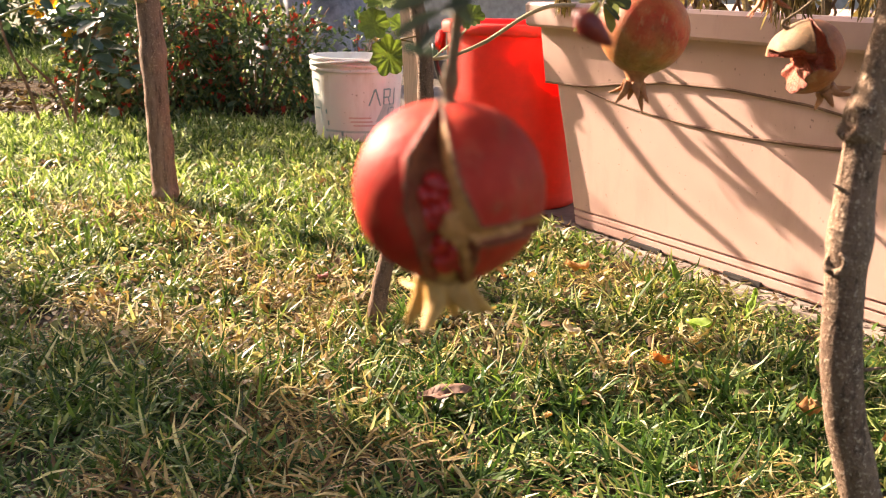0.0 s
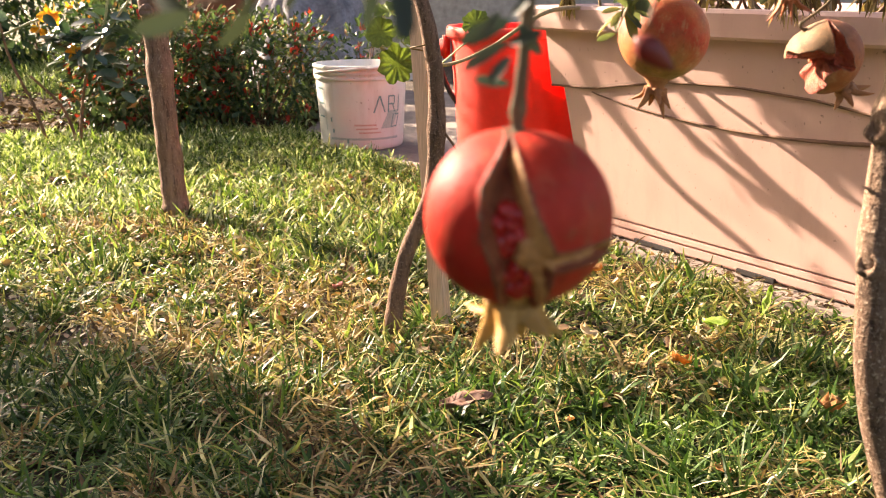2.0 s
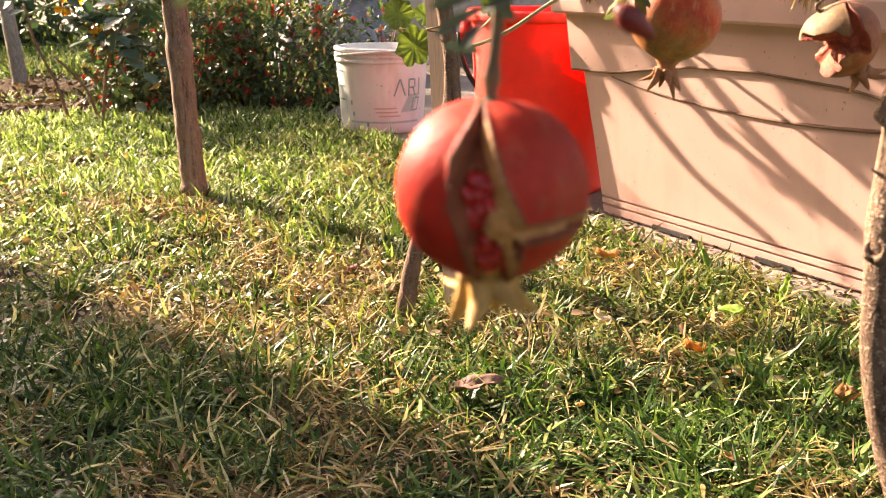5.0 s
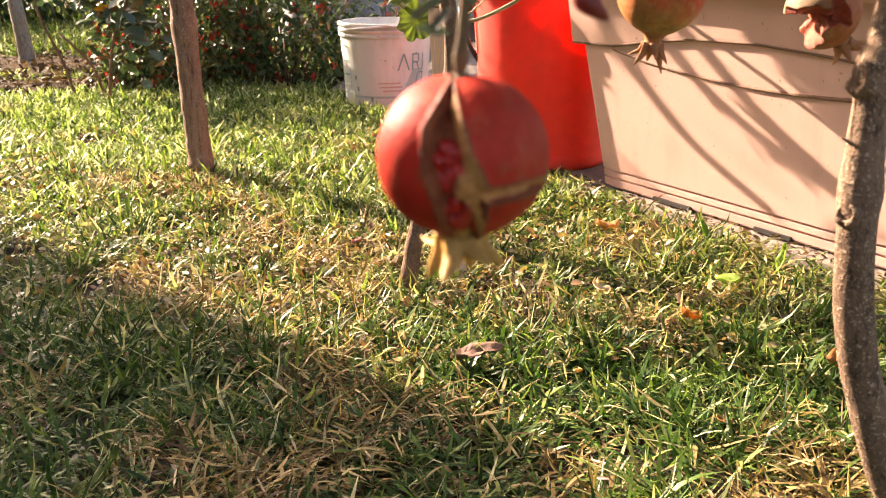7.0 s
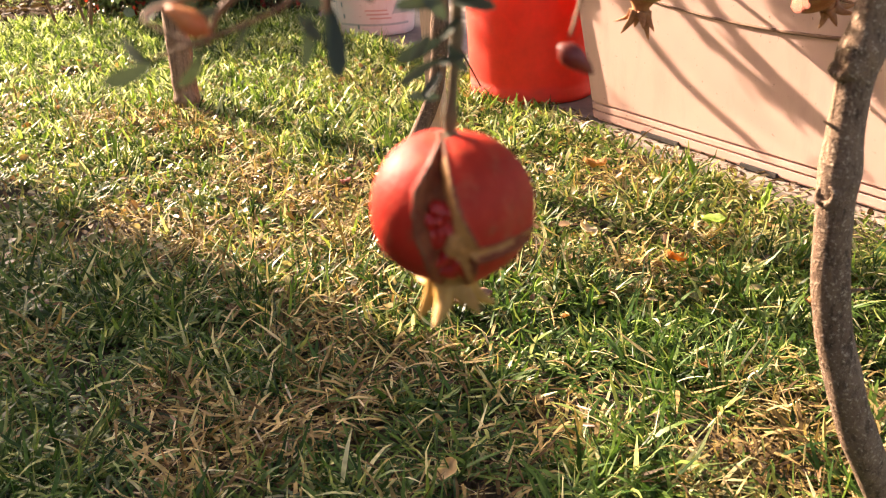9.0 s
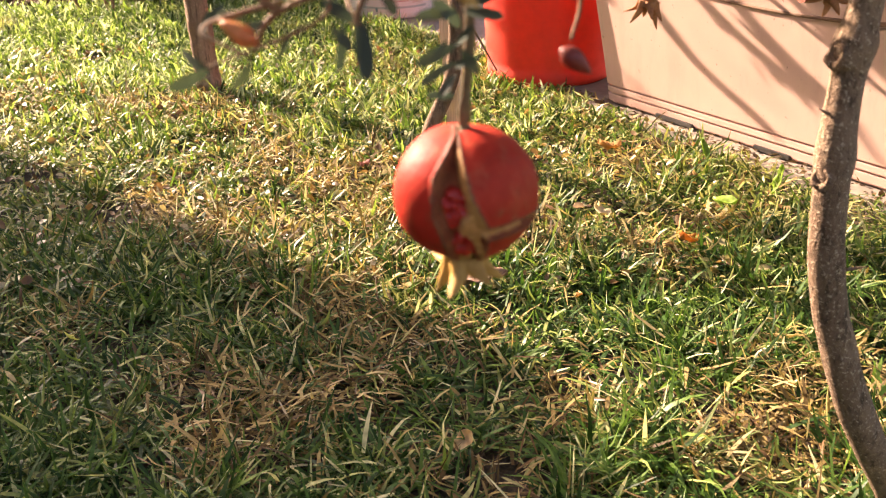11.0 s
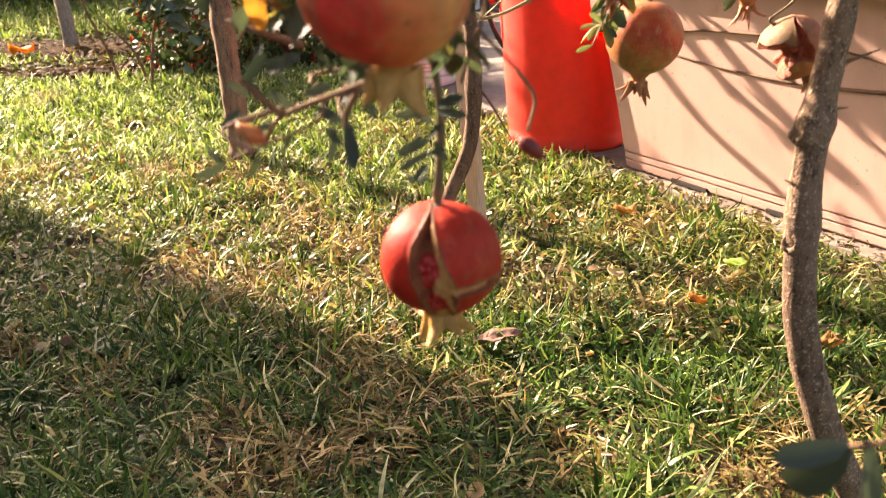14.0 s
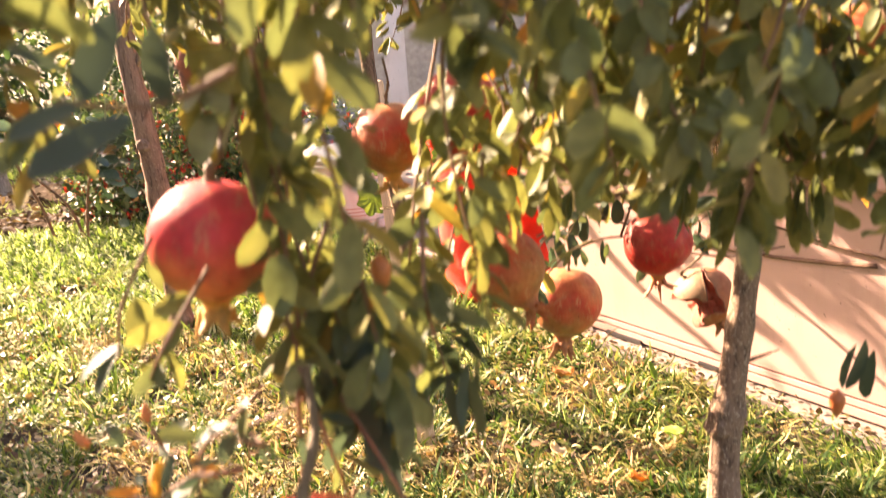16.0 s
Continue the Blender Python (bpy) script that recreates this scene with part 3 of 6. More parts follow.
bm = bmesh.new()
prof = [(-0.004, 0.0), (-0.004, 0.004), (0.002, 0.005), (0.004, 0.020), (-0.002, 0.0205), (-0.002, 0.0245), (0.0045, 0.025), (0.0055, 0.036), (-0.001, 0.0365), (-0.001, 0.0405), (0.0062, 0.041), (0.022, 0.16), (0.058, 0.412)]
lps = [planter_loop(bm, o, z) for o, z in prof]
skin(bm, lps)
bm.faces.new(lps[0][::-1])
body = part("body", bm, M_planter, planter, smooth=False)
bm = bmesh.new()
prof = [(0.055, 0.408), (0.088, 0.410), (0.092, 0.415), (0.094, 0.452), (0.090, 0.458), (0.075, 0.459), (0.060, 0.455), (0.045, 0.40), (0.040, 0.36)]
skin(bm, [planter_loop(bm, o, z) for o, z in prof])
part("rim", bm, M_planter, planter, smooth=False)
# upper band, proud of the face, with a swagged lower edge
bm = bmesh.new()
cols = []
for k in range(61):
    u = -0.066 + (PLEN + 0.132) * k / 60
    zl = arch(u)
    face = 0.022 + (zl - 0.16) * 0.1429
    cols.append([bm.verts.new((u, -face + 0.004, zl)), bm.verts.new((u, -face - 0.005, zl)), bm.verts.new((u, -face - 0.006, zl + 0.004)), bm.verts.new((u, -0.067, 0.409)), bm.verts.new((u, -0.05, 0.409))])
for q, w in zip(cols, cols[1:]):
    for i in range(4):
        bm.faces.new((q[i], w[i], w[i + 1], q[i + 1]))
bm.faces.new(cols[0])
part("band", bm, M_planter, planter, smooth=False)
# thin dark line that sags across the front face
bm = bmesh.new()
pts = []
for k in range(41):
    s = k / 40
    u = 0.05 + 0.72 * s
    z = 0.293 - 0.036 * math.sin(math.pi * min(1, s * 0.93)) ** 0.8
    pts.append(Vector((u, -(0.022 + (z - 0.16) * 0.1429) - 0.001, z)))
tube(bm, pts, 0.0012, 0.0042, 8)
part("swag_line", bm, M_darkline, planter, "dark brown swagged line across the front")
# dark tube along the band's lower edge, coloured to stand for its shadow
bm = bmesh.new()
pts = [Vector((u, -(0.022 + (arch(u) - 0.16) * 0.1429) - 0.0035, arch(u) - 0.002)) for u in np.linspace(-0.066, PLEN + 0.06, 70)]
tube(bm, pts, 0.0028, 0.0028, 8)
part("band_shade", bm, M_darkline, planter, "dark tube painted in for the shadow under the moulded band")
bm = bmesh.new()
vs = planter_loop(bm, 0.046, 0.405)
bm.faces.new(vs)
part("soil", bm, M_soil, planter, "dark potting soil")

for u0, u1 in ((0.15, 0.25), (0.40, 0.48)):        # solid black strips that paint the shade of gaps under the foot
    bm = bmesh.new()
    box(bm, (u0, -0.0075, 0.0005), (u1, 0.02, 0.0095), 0.001)
    part("foot_shade", bm, M_black, planter, "black strip standing for the shade in a gap under the foot", smooth=False)

# dry stalks in the planter
dry_plant = thing("dry_geranium", planter_point(0.5, -0.15, 0.40), "withered tan stalks in the planter box", "plant")
rows = []
for k in range(64):
    u, inn = rng.uniform(0.05, 1.1), rng.uniform(0.02, 0.25)
    a = planter_point(u, 0.03 - inn, 0.40)
    b = a + Vector((rng.normal(0, 0.05), rng.normal(0, 0.05), rng.uniform(0.08, 0.2)))
    mid = (a + b) / 2 + Vector((rng.normal(0, 0.02), rng.normal(0, 0.02), 0))
    bm = bmesh.new()
    tube(bm, [p - Vector(dry_plant.location) for p in smooth_path([a, mid, b], 4)], 0.004, 0.002, 6)
    part("stalk", bm, M_twig, dry_plant)
    for j in range(7):
        q = a.lerp(b, rng.uniform(0.3, 1.0)) - Vector(dry_plant.location)
        w = rng.normal(0, 1, 3)
        w[2] = -abs(w[2])
        rows.append((q, w, (0.1, 0.2, 1), rng.uniform(0.02, 0.04), rng.uniform(0.01, 0.025), rng.uniform(0.2, 0.7)))
leaf_mesh("dry_leaves", rows, M_straw, dry_plant, "curled straw-coloured leaves")

for at, m, ln, spread, label in (((0.535, 1.335, 0.535), 70, 0.085, 0.030, "dry straw tuft hanging over the planter rim"), ((0.285, 1.80, 0.50), 36, 0.06, 0.018, "withered brown flower head hanging over the rim"), ((0.60, 1.22, 0.53), 40, 0.07, 0.03, "dry straw tuft hanging over the planter rim"),
                                ((0.46, 1.45, 0.53), 30, 0.05, 0.03, "dry straw tuft hanging over the planter rim")):
    tuft = thing("dry_tuft", at, label, "dry plant", "withered growth over the planter rim")
    n = m
    ang = rng.uniform(0, 6.28, n)
    roots = np.stack([rng.normal(0, spread * 0.3, n), rng.normal(0, spread * 0.3, n), rng.uniform(-0.01, 0.012, n)], 1)
    out = rng.uniform(0.2, 1.0, n) * spread
    rows = []
    for k in range(n):
        w = Vector((math.cos(ang[k]) * out[k], math.sin(ang[k]) * out[k], -ln * rng.uniform(0.5, 1.0)))
        rows.append((Vector(roots[k]), w, rng.normal(0, 1, 3), w.length, 0.004 * rng.uniform(0.6, 1.5), rng.uniform(-0.2, 0.3)))
    leaf_mesh("straw", rows, M_straw, tuft)
    bm = bmesh.new()
    tube(bm, smooth_path([Vector((0, 0, 0)), Vector((0.02, 0.012, 0.03)), Vector((0.06, 0.04, 0.02)), Vector((0.09, 0.06, -0.09))], 4), 0.003, 0.003, 7)
    part("stalk", bm, M_caneb, tuft)

# ---------------------------------------------------------------- red bin and white bucket
def handle_ring(bm, centre, radius, drop, turn, thick, a0=0, a1=180, n=24):
    pts = []
    for k in range(n + 1):
        a = radians(a0 + (a1 - a0) * k / n)
        v = Vector((radius * math.cos(a), 0, 0))
        v += Vector((0, -math.sin(a) * radius * math.cos(drop), -math.sin(a) * radius * math.sin(drop)))
        pts.append(Matrix.Rotation(turn, 3, "Z") @ v + Vector(centre))
    return tube(bm, pts, thick, thick, 8)


red_bin = thing("red_bin", (0.2440, 2.148, 0.015), "red plastic bin with black carrying handle", "bin")
bm = bmesh.new()
lathe(bm, [(0.0, 0.004), (0.132, 0.004), (0.142, 0.0), (0.147, 0.002), (0.1455, 0.012), (0.1462, 0.030), (0.1450, 0.032), (0.147, 0.045), (0.171, 0.392), (0.171, 0.396), (0.164, 0.394), (0.141, 0.03), (0.0, 0.024)], 64)
part("body", bm, M_red, red_bin)
bm = bmesh.new()
lathe(bm, [(0.170, 0.384), (0.179, 0.385), (0.181, 0.390), (0.181, 0.404), (0.177, 0.410), (0.169, 0.410), (0.164, 0.406), (0.164, 0.394)], 64)
part("rim", bm, M_red, red_bin)
for sx in (-1, 1):
    bm = bmesh.new()
    box(bm, (sx * 0.183 - 0.012, -0.02, 0.337), (sx * 0.183 + 0.012, 0.02, 0.387), 0.006)
    part("handle_lug", bm, M_red, red_bin)
bm = bmesh.new()
handle_ring(bm, (0, 0, 0.357), 0.198, 1.45, 0.0, 0.006)
part("handle", bm, M_black, red_bin, "black plastic handle hanging down")

bucket = thing("bucket", (-0.19, 2.985, 0.015), "white plastic pail with measuring marks and print", "bucket")
bm = bmesh.new()
lathe(bm, [(0.0, 0.006), (0.118, 0.006), (0.126, 0.0), (0.130, 0.003), (0.1325, 0.02), (0.146, 0.235), (0.146, 0.262), (0.141, 0.262), (0.128, 0.02), (0.0, 0.012)], 64)
part("body", bm, M_white, bucket)
for zz, rr in ((0.222, 0.150), (0.239, 0.151), (0.256, 0.1535)):
    bm = bmesh.new()
    lathe(bm, [(rr - 0.007, zz - 0.005), (rr - 0.001, zz - 0.005), (rr, zz - 0.002), (rr, zz + 0.002), (rr - 0.001, zz + 0.005), (rr - 0.007, zz + 0.006)], 64)
    part("rim_ring", bm, M_white, bucket)


def on_bucket(parent, name, material, ang, z, wide, tall, slant=0.0):
    """A thin printed patch that follows the pail's wall. ang: degrees from straight ahead, to the right."""
    bm = bmesh.new()
    n = max(2, int(wide / 0.008))
    cols = []
    for k in range(n + 1):
        for_z = []
        for zz in (z - tall / 2, z + tall / 2):
            r = 0.1325 + (zz - 0.02) * 0.0628 + 0.0012
            a = radians(-90 + ang) + (k / n - 0.5) * wide / r + slant * (zz - z) / r
            for_z.append(bm.verts.new((r * math.cos(a), r * math.sin(a), zz)))
        cols.append(for_z)
    for q, w in zip(cols, cols[1:]):
        bm.faces.new((q[0], w[0], w[1], q[1]))
    r = part(name, bm, material, parent)
    return r


for z in (0.102, 0.144, 0.19):
    on_bucket(bucket, "measuring_mark", M_print, -60, z, 0.036, 0.005)
for ang in (-68, -50):
    on_bucket(bucket, "measuring_line", M_printg, ang, 0.125, 0.003, 0.13)
for z, ang in ((0.095, -40), (0.06, -37), (0.03, -16)):
    on_bucket(bucket, "measuring_mark", M_print, ang, z, 0.007, 0.014)
# large print as plain strokes
on_bucket(bucket, "print_patch", M_printg, 44, 0.095, 0.045, 0.055, 0.5)
for ang, sl in ((23, 0.36), (31, -0.36), (40, 0.0), (58, 0.0)):
    on_bucket(bucket, "print_stroke", M_print, ang, 0.144, 0.0055, 0.052, sl)
on_bucket(bucket, "print_stroke", M_print, 49, 0.130, 0.0055, 0.026, -0.4)
on_bucket(bucket, "print_stroke", M_print, 50, 0.156, 0.0055, 0.024)
on_bucket(bucket, "print_stroke", M_print, 45, 0.168, 0.022, 0.005)
on_bucket(bucket, "print_stroke", M_print, 45, 0.143, 0.022, 0.005)
for ang, sl in ((47, 0.22), (57, 0.22)):
    on_bucket(bucket, "print_stroke", M_print, ang, 0.09, 0.004, 0.042, sl)
on_bucket(bucket, "print_stroke", M_print, 51, 0.071, 0.022, 0.004)
on_bucket(bucket, "print_stroke", M_print, 55, 0.109, 0.018, 0.004)
on_bucket(bucket, "print_band", M_printg, 8, 0.036, 0.24, 0.007)
for z, ang in ((0.080, 8), (0.068, 10), (0.056, 14)):
    on_bucket(bucket, "print_line", M_printr, ang, z, 0.07, 0.005)
bm = bmesh.new()
handle_ring(bm, (0, 0, 0.236), 0.1585, -0.13, radians(28), 0.0042)
part("handle", bm, M_white, bucket, "white plastic handle resting against the rim")

# ---------------------------------------------------------------- pomegranates
def pomegranate(at, dia, skin_mat, calyx_mat, label, hang, split="", turn=0.0, tilt=(0, 0), sepal=1.0, flare=(0.1, 0.7), neck=0.0, stout=1.0):
    """A fruit that hangs by its stalk, crown down. hang: where its stalk meets the twig; neck: how far the crown is drawn in."""
    R = dia / 2
    ob = thing("pomegranate", at, label, "pomegranate", "fruit on the pomegranate tree")
    ob.matrix_world = pose(*at, tilt[0], tilt[1], turn)
    bm = bmesh.new()
    NU, NV = (190, 130) if split else (64, 44)
    inside, ridge, lip = [], set(), set()
    rows = []
    for j in range(1, NV):
        th = math.pi * j / NV
        row = []
        for i in range(NU):
            ph = 2 * math.pi * i / NU
            r = R * (1 + 0.022 * math.cos(5 * ph + 0.6) * math.sin(th) ** 2 + 0.012 * math.cos(2 * ph + 1) + 0.012 * noise.noise(Vector((math.cos(ph) * 1.5, math.sin(ph) * 1.5, th * 1.2 + at[0] * 40))))
            r *= 1 + 0.05 * math.exp(-((math.pi - th) / 0.32) ** 2) - 0.05 * math.exp(-(th / 0.35) ** 2)
            x, y, z = math.sin(th) * math.cos(ph), math.sin(th) * math.sin(ph), math.cos(th)
            depth = crack(split, x, z) if split and y < (1.1 if split == "torn" and torn_deep(x, z) > 0.5 else 0.12) else 0.0
            rib = membrane(split, x, z) if depth > 0 else 0.0
            if depth > 0:
                r *= 1 - (0.24 * min(1, depth / 0.09) if split == "star" else torn_deep(x, z) * min(1, depth / 0.05)) * (1 - 0.6 * rib)
                r *= 1 + 0.03 * noise.noise(Vector((x * 9, y * 9, z * 9)))
            elif split and y < 0.12 and depth > -0.07:
                r *= 1 + 0.025 * (1 + depth / 0.07)
            v = bm.verts.new((x * r, y * r, z * r * 0.96))
            row.append(v)
            if depth > 0.0:
                inside.append(v)
            if split and y < 0.12 and -0.032 < depth <= 0.0:
                lip.add(v)
            if rib > 0.35:
                ridge.add(v)
        rows.append(row)
    ins = set(inside)
    for q, w in zip(rows, rows[1:]):
        for i in range(NU):
            fc = bm.faces.new((q[i], w[i], w[(i + 1) % NU], q[(i + 1) % NU]))
            if sum(v in lip for v in fc.verts) >= 2:
                fc.material_index = 3
            if sum(v in ins for v in fc.verts) >= 2:
                fc.material_index = 1 if split == "torn" else 2 if sum(v in ridge for v in fc.verts) >= 2 else 1
    bm.faces.new([v for v in rows[0]])
    bm.faces.new([v for v in rows[-1]][::-1])
    part("skin", bm, [skin_mat, M_tear if split == "torn" else M_flesh, M_membrane, M_edge], ob)
    # crown
    bm = bmesh.new()
    lathe(bm, [(0.40 * R, -0.86 * R), (0.27 * R, -0.98 * R), (0.205 * R, -1.08 * R), (0.20 * R, -1.19 * R), (0.245 * R, -1.30 * R), (0.21 * R, -1.31 * R), (0.15 * R, -1.17 * R), (0.02 * R, -1.08 * R)], 24)
    sepals = []
    for k in range(6):
        a = 2 * math.pi * (k + 0.3 * rng.random()) / 6
        o = Vector((math.cos(a), math.sin(a), 0))
        ln = sepal * (0.5 + 0.7 * rng.random())
        fl = flare[0] + (flare[1] - flare[0]) * rng.random()
        p = [o * 0.16 * R + Vector((0, 0, -1.24 * R)), o * (0.21 + 0.10 * fl) * R + Vector((0, 0, -(1.30 + 0.12 * ln) * R)), o * (0.24 + 0.50 * fl) * R + Vector((0, 0, -(1.30 + (0.34 - 0.2 * fl) * ln) * R)), o * (0.26 + 0.75 * fl) * R + Vector((0, 0, -(1.30 + (0.50 - 0.42 * fl) * ln) * R))]
        sb = bmesh.new()
        tube(sb, smooth_path([q + Vector((0, 0, 0.06 * R)) for q in p], 3), 0.15 * R * stout, 0.012 * R, 8, flat=0.45)
        sepals.append(sb)
    for cb in [bm] + sepals:
        bmesh.ops.translate(cb, verts=cb.verts, vec=(0, 0, neck * R))
    crown = part("crown", bm, calyx_mat, ob)
    for sb in sepals:
        part("sepal", sb, calyx_mat, crown)
    bm = bmesh.new()
    inv = ob.matrix_world.inverted()
    h = inv @ Vector(hang)
    tube(bm, smooth_path([Vector((0, 0, 0.88 * R)), Vector((0, 0, 1.12 * R)), h * 0.55 + Vector((0.1 * R, 0, 0.3 * R)), h], 5), *((0.0018, 0.0014) if split == "star" or at[1] < 0.4 else (0.0011, 0.0008)), 9, knots=[(0.0, (0.13 if at[1] < 0.4 else 0.08) * R, 0.07), (0.33, 0.0008, 0.03), (0.62, 0.0007, 0.03)], rough=0.25)
    part("stalk", bm, M_stalk, ob)
    if split == "star":
        n = 0
        while n < 34:
            x, z = rng.uniform(-0.95, 0.95), rng.uniform(-0.95, 0.95)
            if crack(split, x, z) < 0.06 or x * x + z * z > 0.85 or membrane(split, x, z) > 0.3 or 0.34 < z or -0.44 < z < -0.24:
                continue
            y = -math.sqrt(1 - x * x - z * z) * 0.70
            m = Matrix.Translation((x * R * 0.8, y * R, z * R * 0.8)) @ Euler(rng.uniform(0, 6, 3)).to_matrix().to_4x4() @ Matrix.Diagonal((0.10 * R, 0.095 * R, 0.16 * R, 1))
            bm = bmesh.new()
            bmesh.ops.create_icosphere(bm, subdivisions=2, radius=1, matrix=m)
            part("aril", bm, M_aril, ob)
            n += 1
    return ob


def crack(kind, x, z):
    """How far (x, z), on the front of a unit fruit, lies inside the split; negative outside."""
    if kind == "star":
        lo = np.interp(z, [-0.97, -0.87, -0.43, 0.0, 0.48, 0.87, 0.97], [-0.10, -0.20, -0.28, -0.43, -0.41, -0.17, -0.12])
        hi = np.interp(z, [-0.97, -0.95, -0.6, -0.3, -0.09, 0.26, 0.7, 0.97], [0.16, 0.2, 0.25, 0.28, 0.24, 0.07, -0.05, -0.10])
        a = min(x - lo, hi - x)
        b = min(0.085 - abs(z + 0.265), x - 0.1, 0.93 - x)
        return max(a, b)
    x, z = torn_axes(x, z)
    right = float(np.interp(z, [-0.40, -0.25, 0.28, 0.70, 0.98], [0.28, 0.50, 0.22, 0.02, -0.06])) + 0.03 * math.sin(13 * z)
    cap = 0.20 + 0.05 * math.sin(9 * x) + 0.02 * math.sin(23 * x)
    if z > cap:
        return min(x - float(np.interp(z, [0.2, 0.85, 0.98], [-0.12, -0.15, -0.08])), right - x)
    if z > -0.27 + 0.04 * math.sin(12 * x):
        return min(right - x, max(cap - z, 0.02))
    return -0.20 + 0.07 * math.sin(15 * z) - x


def torn_axes(x, z):
    """The torn fruit hangs aslant: its own axes turned upright."""
    a = radians(-38)
    return x * math.cos(a) + z * math.sin(a), -x * math.sin(a) + z * math.cos(a)


def torn_deep(x, z):
    """How far the torn fruit is hollowed: a gap under the peeled cap, an empty side, a lobe of flesh below."""
    x, z = torn_axes(x, z)
    if z < 0.02 + 0.06 * math.sin(8 * x) and x < 0.02 + 0.05 * math.sin(14 * z):
        return 0.70
    return 0.30


def membrane(kind, x, z):
    """1 on the ridges of membrane inside the split, 0 away from them."""
    if kind != "star":
        return 0.0
    near = 9.0
    for c in RIDGES:
        for (ax, az), (bx, bz) in zip(c, c[1:]):
            t = min(1, max(0, ((x - ax) * (bx - ax) + (z - az) * (bz - az)) / ((bx - ax) ** 2 + (bz - az) ** 2)))
            near = min(near, math.hypot(x - ax - t * (bx - ax), z - az - t * (bz - az)))
    near += 0.03 * noise.noise(Vector((x * 9, z * 9, 3))) - 0.12 * math.exp(-((x - 0.10) ** 2 + (z + 0.22) ** 2) / 0.04)
    return max(0.0, min(1.0, 1.5 - near / 0.042))


RIDGES = [[(0.02, -0.12), (0.10, -0.35), (0.17, -0.6), (0.24, -0.9)], [(0.08, -0.26), (0.35, -0.25), (0.62, -0.28), (0.9, -0.24)], [(-0.09, 0.8), (-0.02, 0.5), (0.06, 0.2), (0.16, -0.15)], [(0.12, -0.22), (-0.04, -0.32)]]
pomegranate((0.0322, 0.2055, 0.4571), 0.0462, M_skin_main, M_calyx, "ripe red pomegranate split open showing seeds", (0.031, 0.205, 0.545), "star", 0, (0, 0), 1.2, (0.10, 0.80), 0.20, 1.25)
pomegranate((0.0235, 0.1381, 0.5653), 0.0485, M_skin_blush, M_calyx, "round pomegranate, pink-red with an orange-tan side", (0.022, 0.17, 0.620), "", 0, (4, -3), 1.3, (0.02, 0.55), 0.12, 1.35)
pomegranate((-0.0145, 0.222, 0.652), 0.047, M_skin_pink, M_calyx, "large pink and orange pomegranate among leaves", (-0.01, 0.24, 0.70), "", 0, (0, 5), 1.0)
pomegranate((0.1762, 0.6323, 0.478), 0.061, M_skin_tan, M_drycalyx, "speckled tan-red pomegranate with a long crown", (0.175, 0.615, 0.545), "", 20, (2, 6), 1.3, (0.05, 0.45))
pomegranate((0.3043, 0.6683, 0.4605), 0.055, M_skin_dry, M_drycalyx, "withered tan pomegranate torn open to red flesh", (0.309, 0.668, 0.517), "torn", 0, (0, -38), 1.2, (0.1, 0.7), 0.12)
pomegranate((0.244, 0.590, 0.536), 0.054, M_skin_red, M_calyxr, "bright red pomegranate hanging from a thin twig", (0.25, 0.63, 0.60), "", 70, (0, -6), 1.2)
pomegranate((0.1144, 0.489, 0.5534), 0.056, M_skin_tan, M_calyxr, "reddish pomegranate tilted against its neighbour", (0.10, 0.47, 0.62), "", 110, (-20, 35), 0.9)
pomegranate((0.040, 0.58, 0.635), 0.056, M_skin_tan, M_calyx, "orange-red pomegranate high among leaves", (0.040, 0.57, 0.695), "", 30, (0, 0), 0.8)
pomegranate((0.093, 0.54, 0.657), 0.062, M_skin_red, M_calyxr, "red pomegranate high among leaves", (0.093, 0.53, 0.717), "", 80, (5, 0), 0.8)

pomegranate((0.335, 0.455, 0.688), 0.054, M_skin_tan, M_calyxr, "small brownish-red pomegranate high beside the trunk", (0.33, 0.45, 0.725), "", 50, (0, 0), 0.8)

# ---------------------------------------------------------------- pomegranate tree in front
V = Vector
rng = np.random.default_rng(21)
tree = thing("pomegranate_tree", (0.40, 0.52, 0.0), "young pomegranate tree with grey-brown bent trunk", "tree")
ORG = V((0.40, 0.52, 0.0))


def limb(name, pts, r0, r1, owner, org, material, seg=10, knots=(), rough=0.15, n=8):
    bm = bmesh.new()
    tube(bm, [p - org for p in smooth_path(pts, n)], r0, r1, seg, knots, rough)
    return part(name, bm, material, owner)


TRUNK = [(0.40, 0.52, -0.02), (0.366, 0.50, 0.08), (0.308, 0.475, 0.183), (0.270, 0.464, 0.28), (0.2565, 0.458, 0.36), (0.2595, 0.466, 0.435), (0.268, 0.472, 0.49), (0.277, 0.476, 0.56), (0.288, 0.482, 0.65)]
limb("trunk", TRUNK, 0.0138, 0.0076, tree, ORG, M_barkg, 20, [(0.53, 0.002, 0.02), (0.645, 0.003, 0.02), (0.78, 0.001, 0.02)], 0.08, 12)
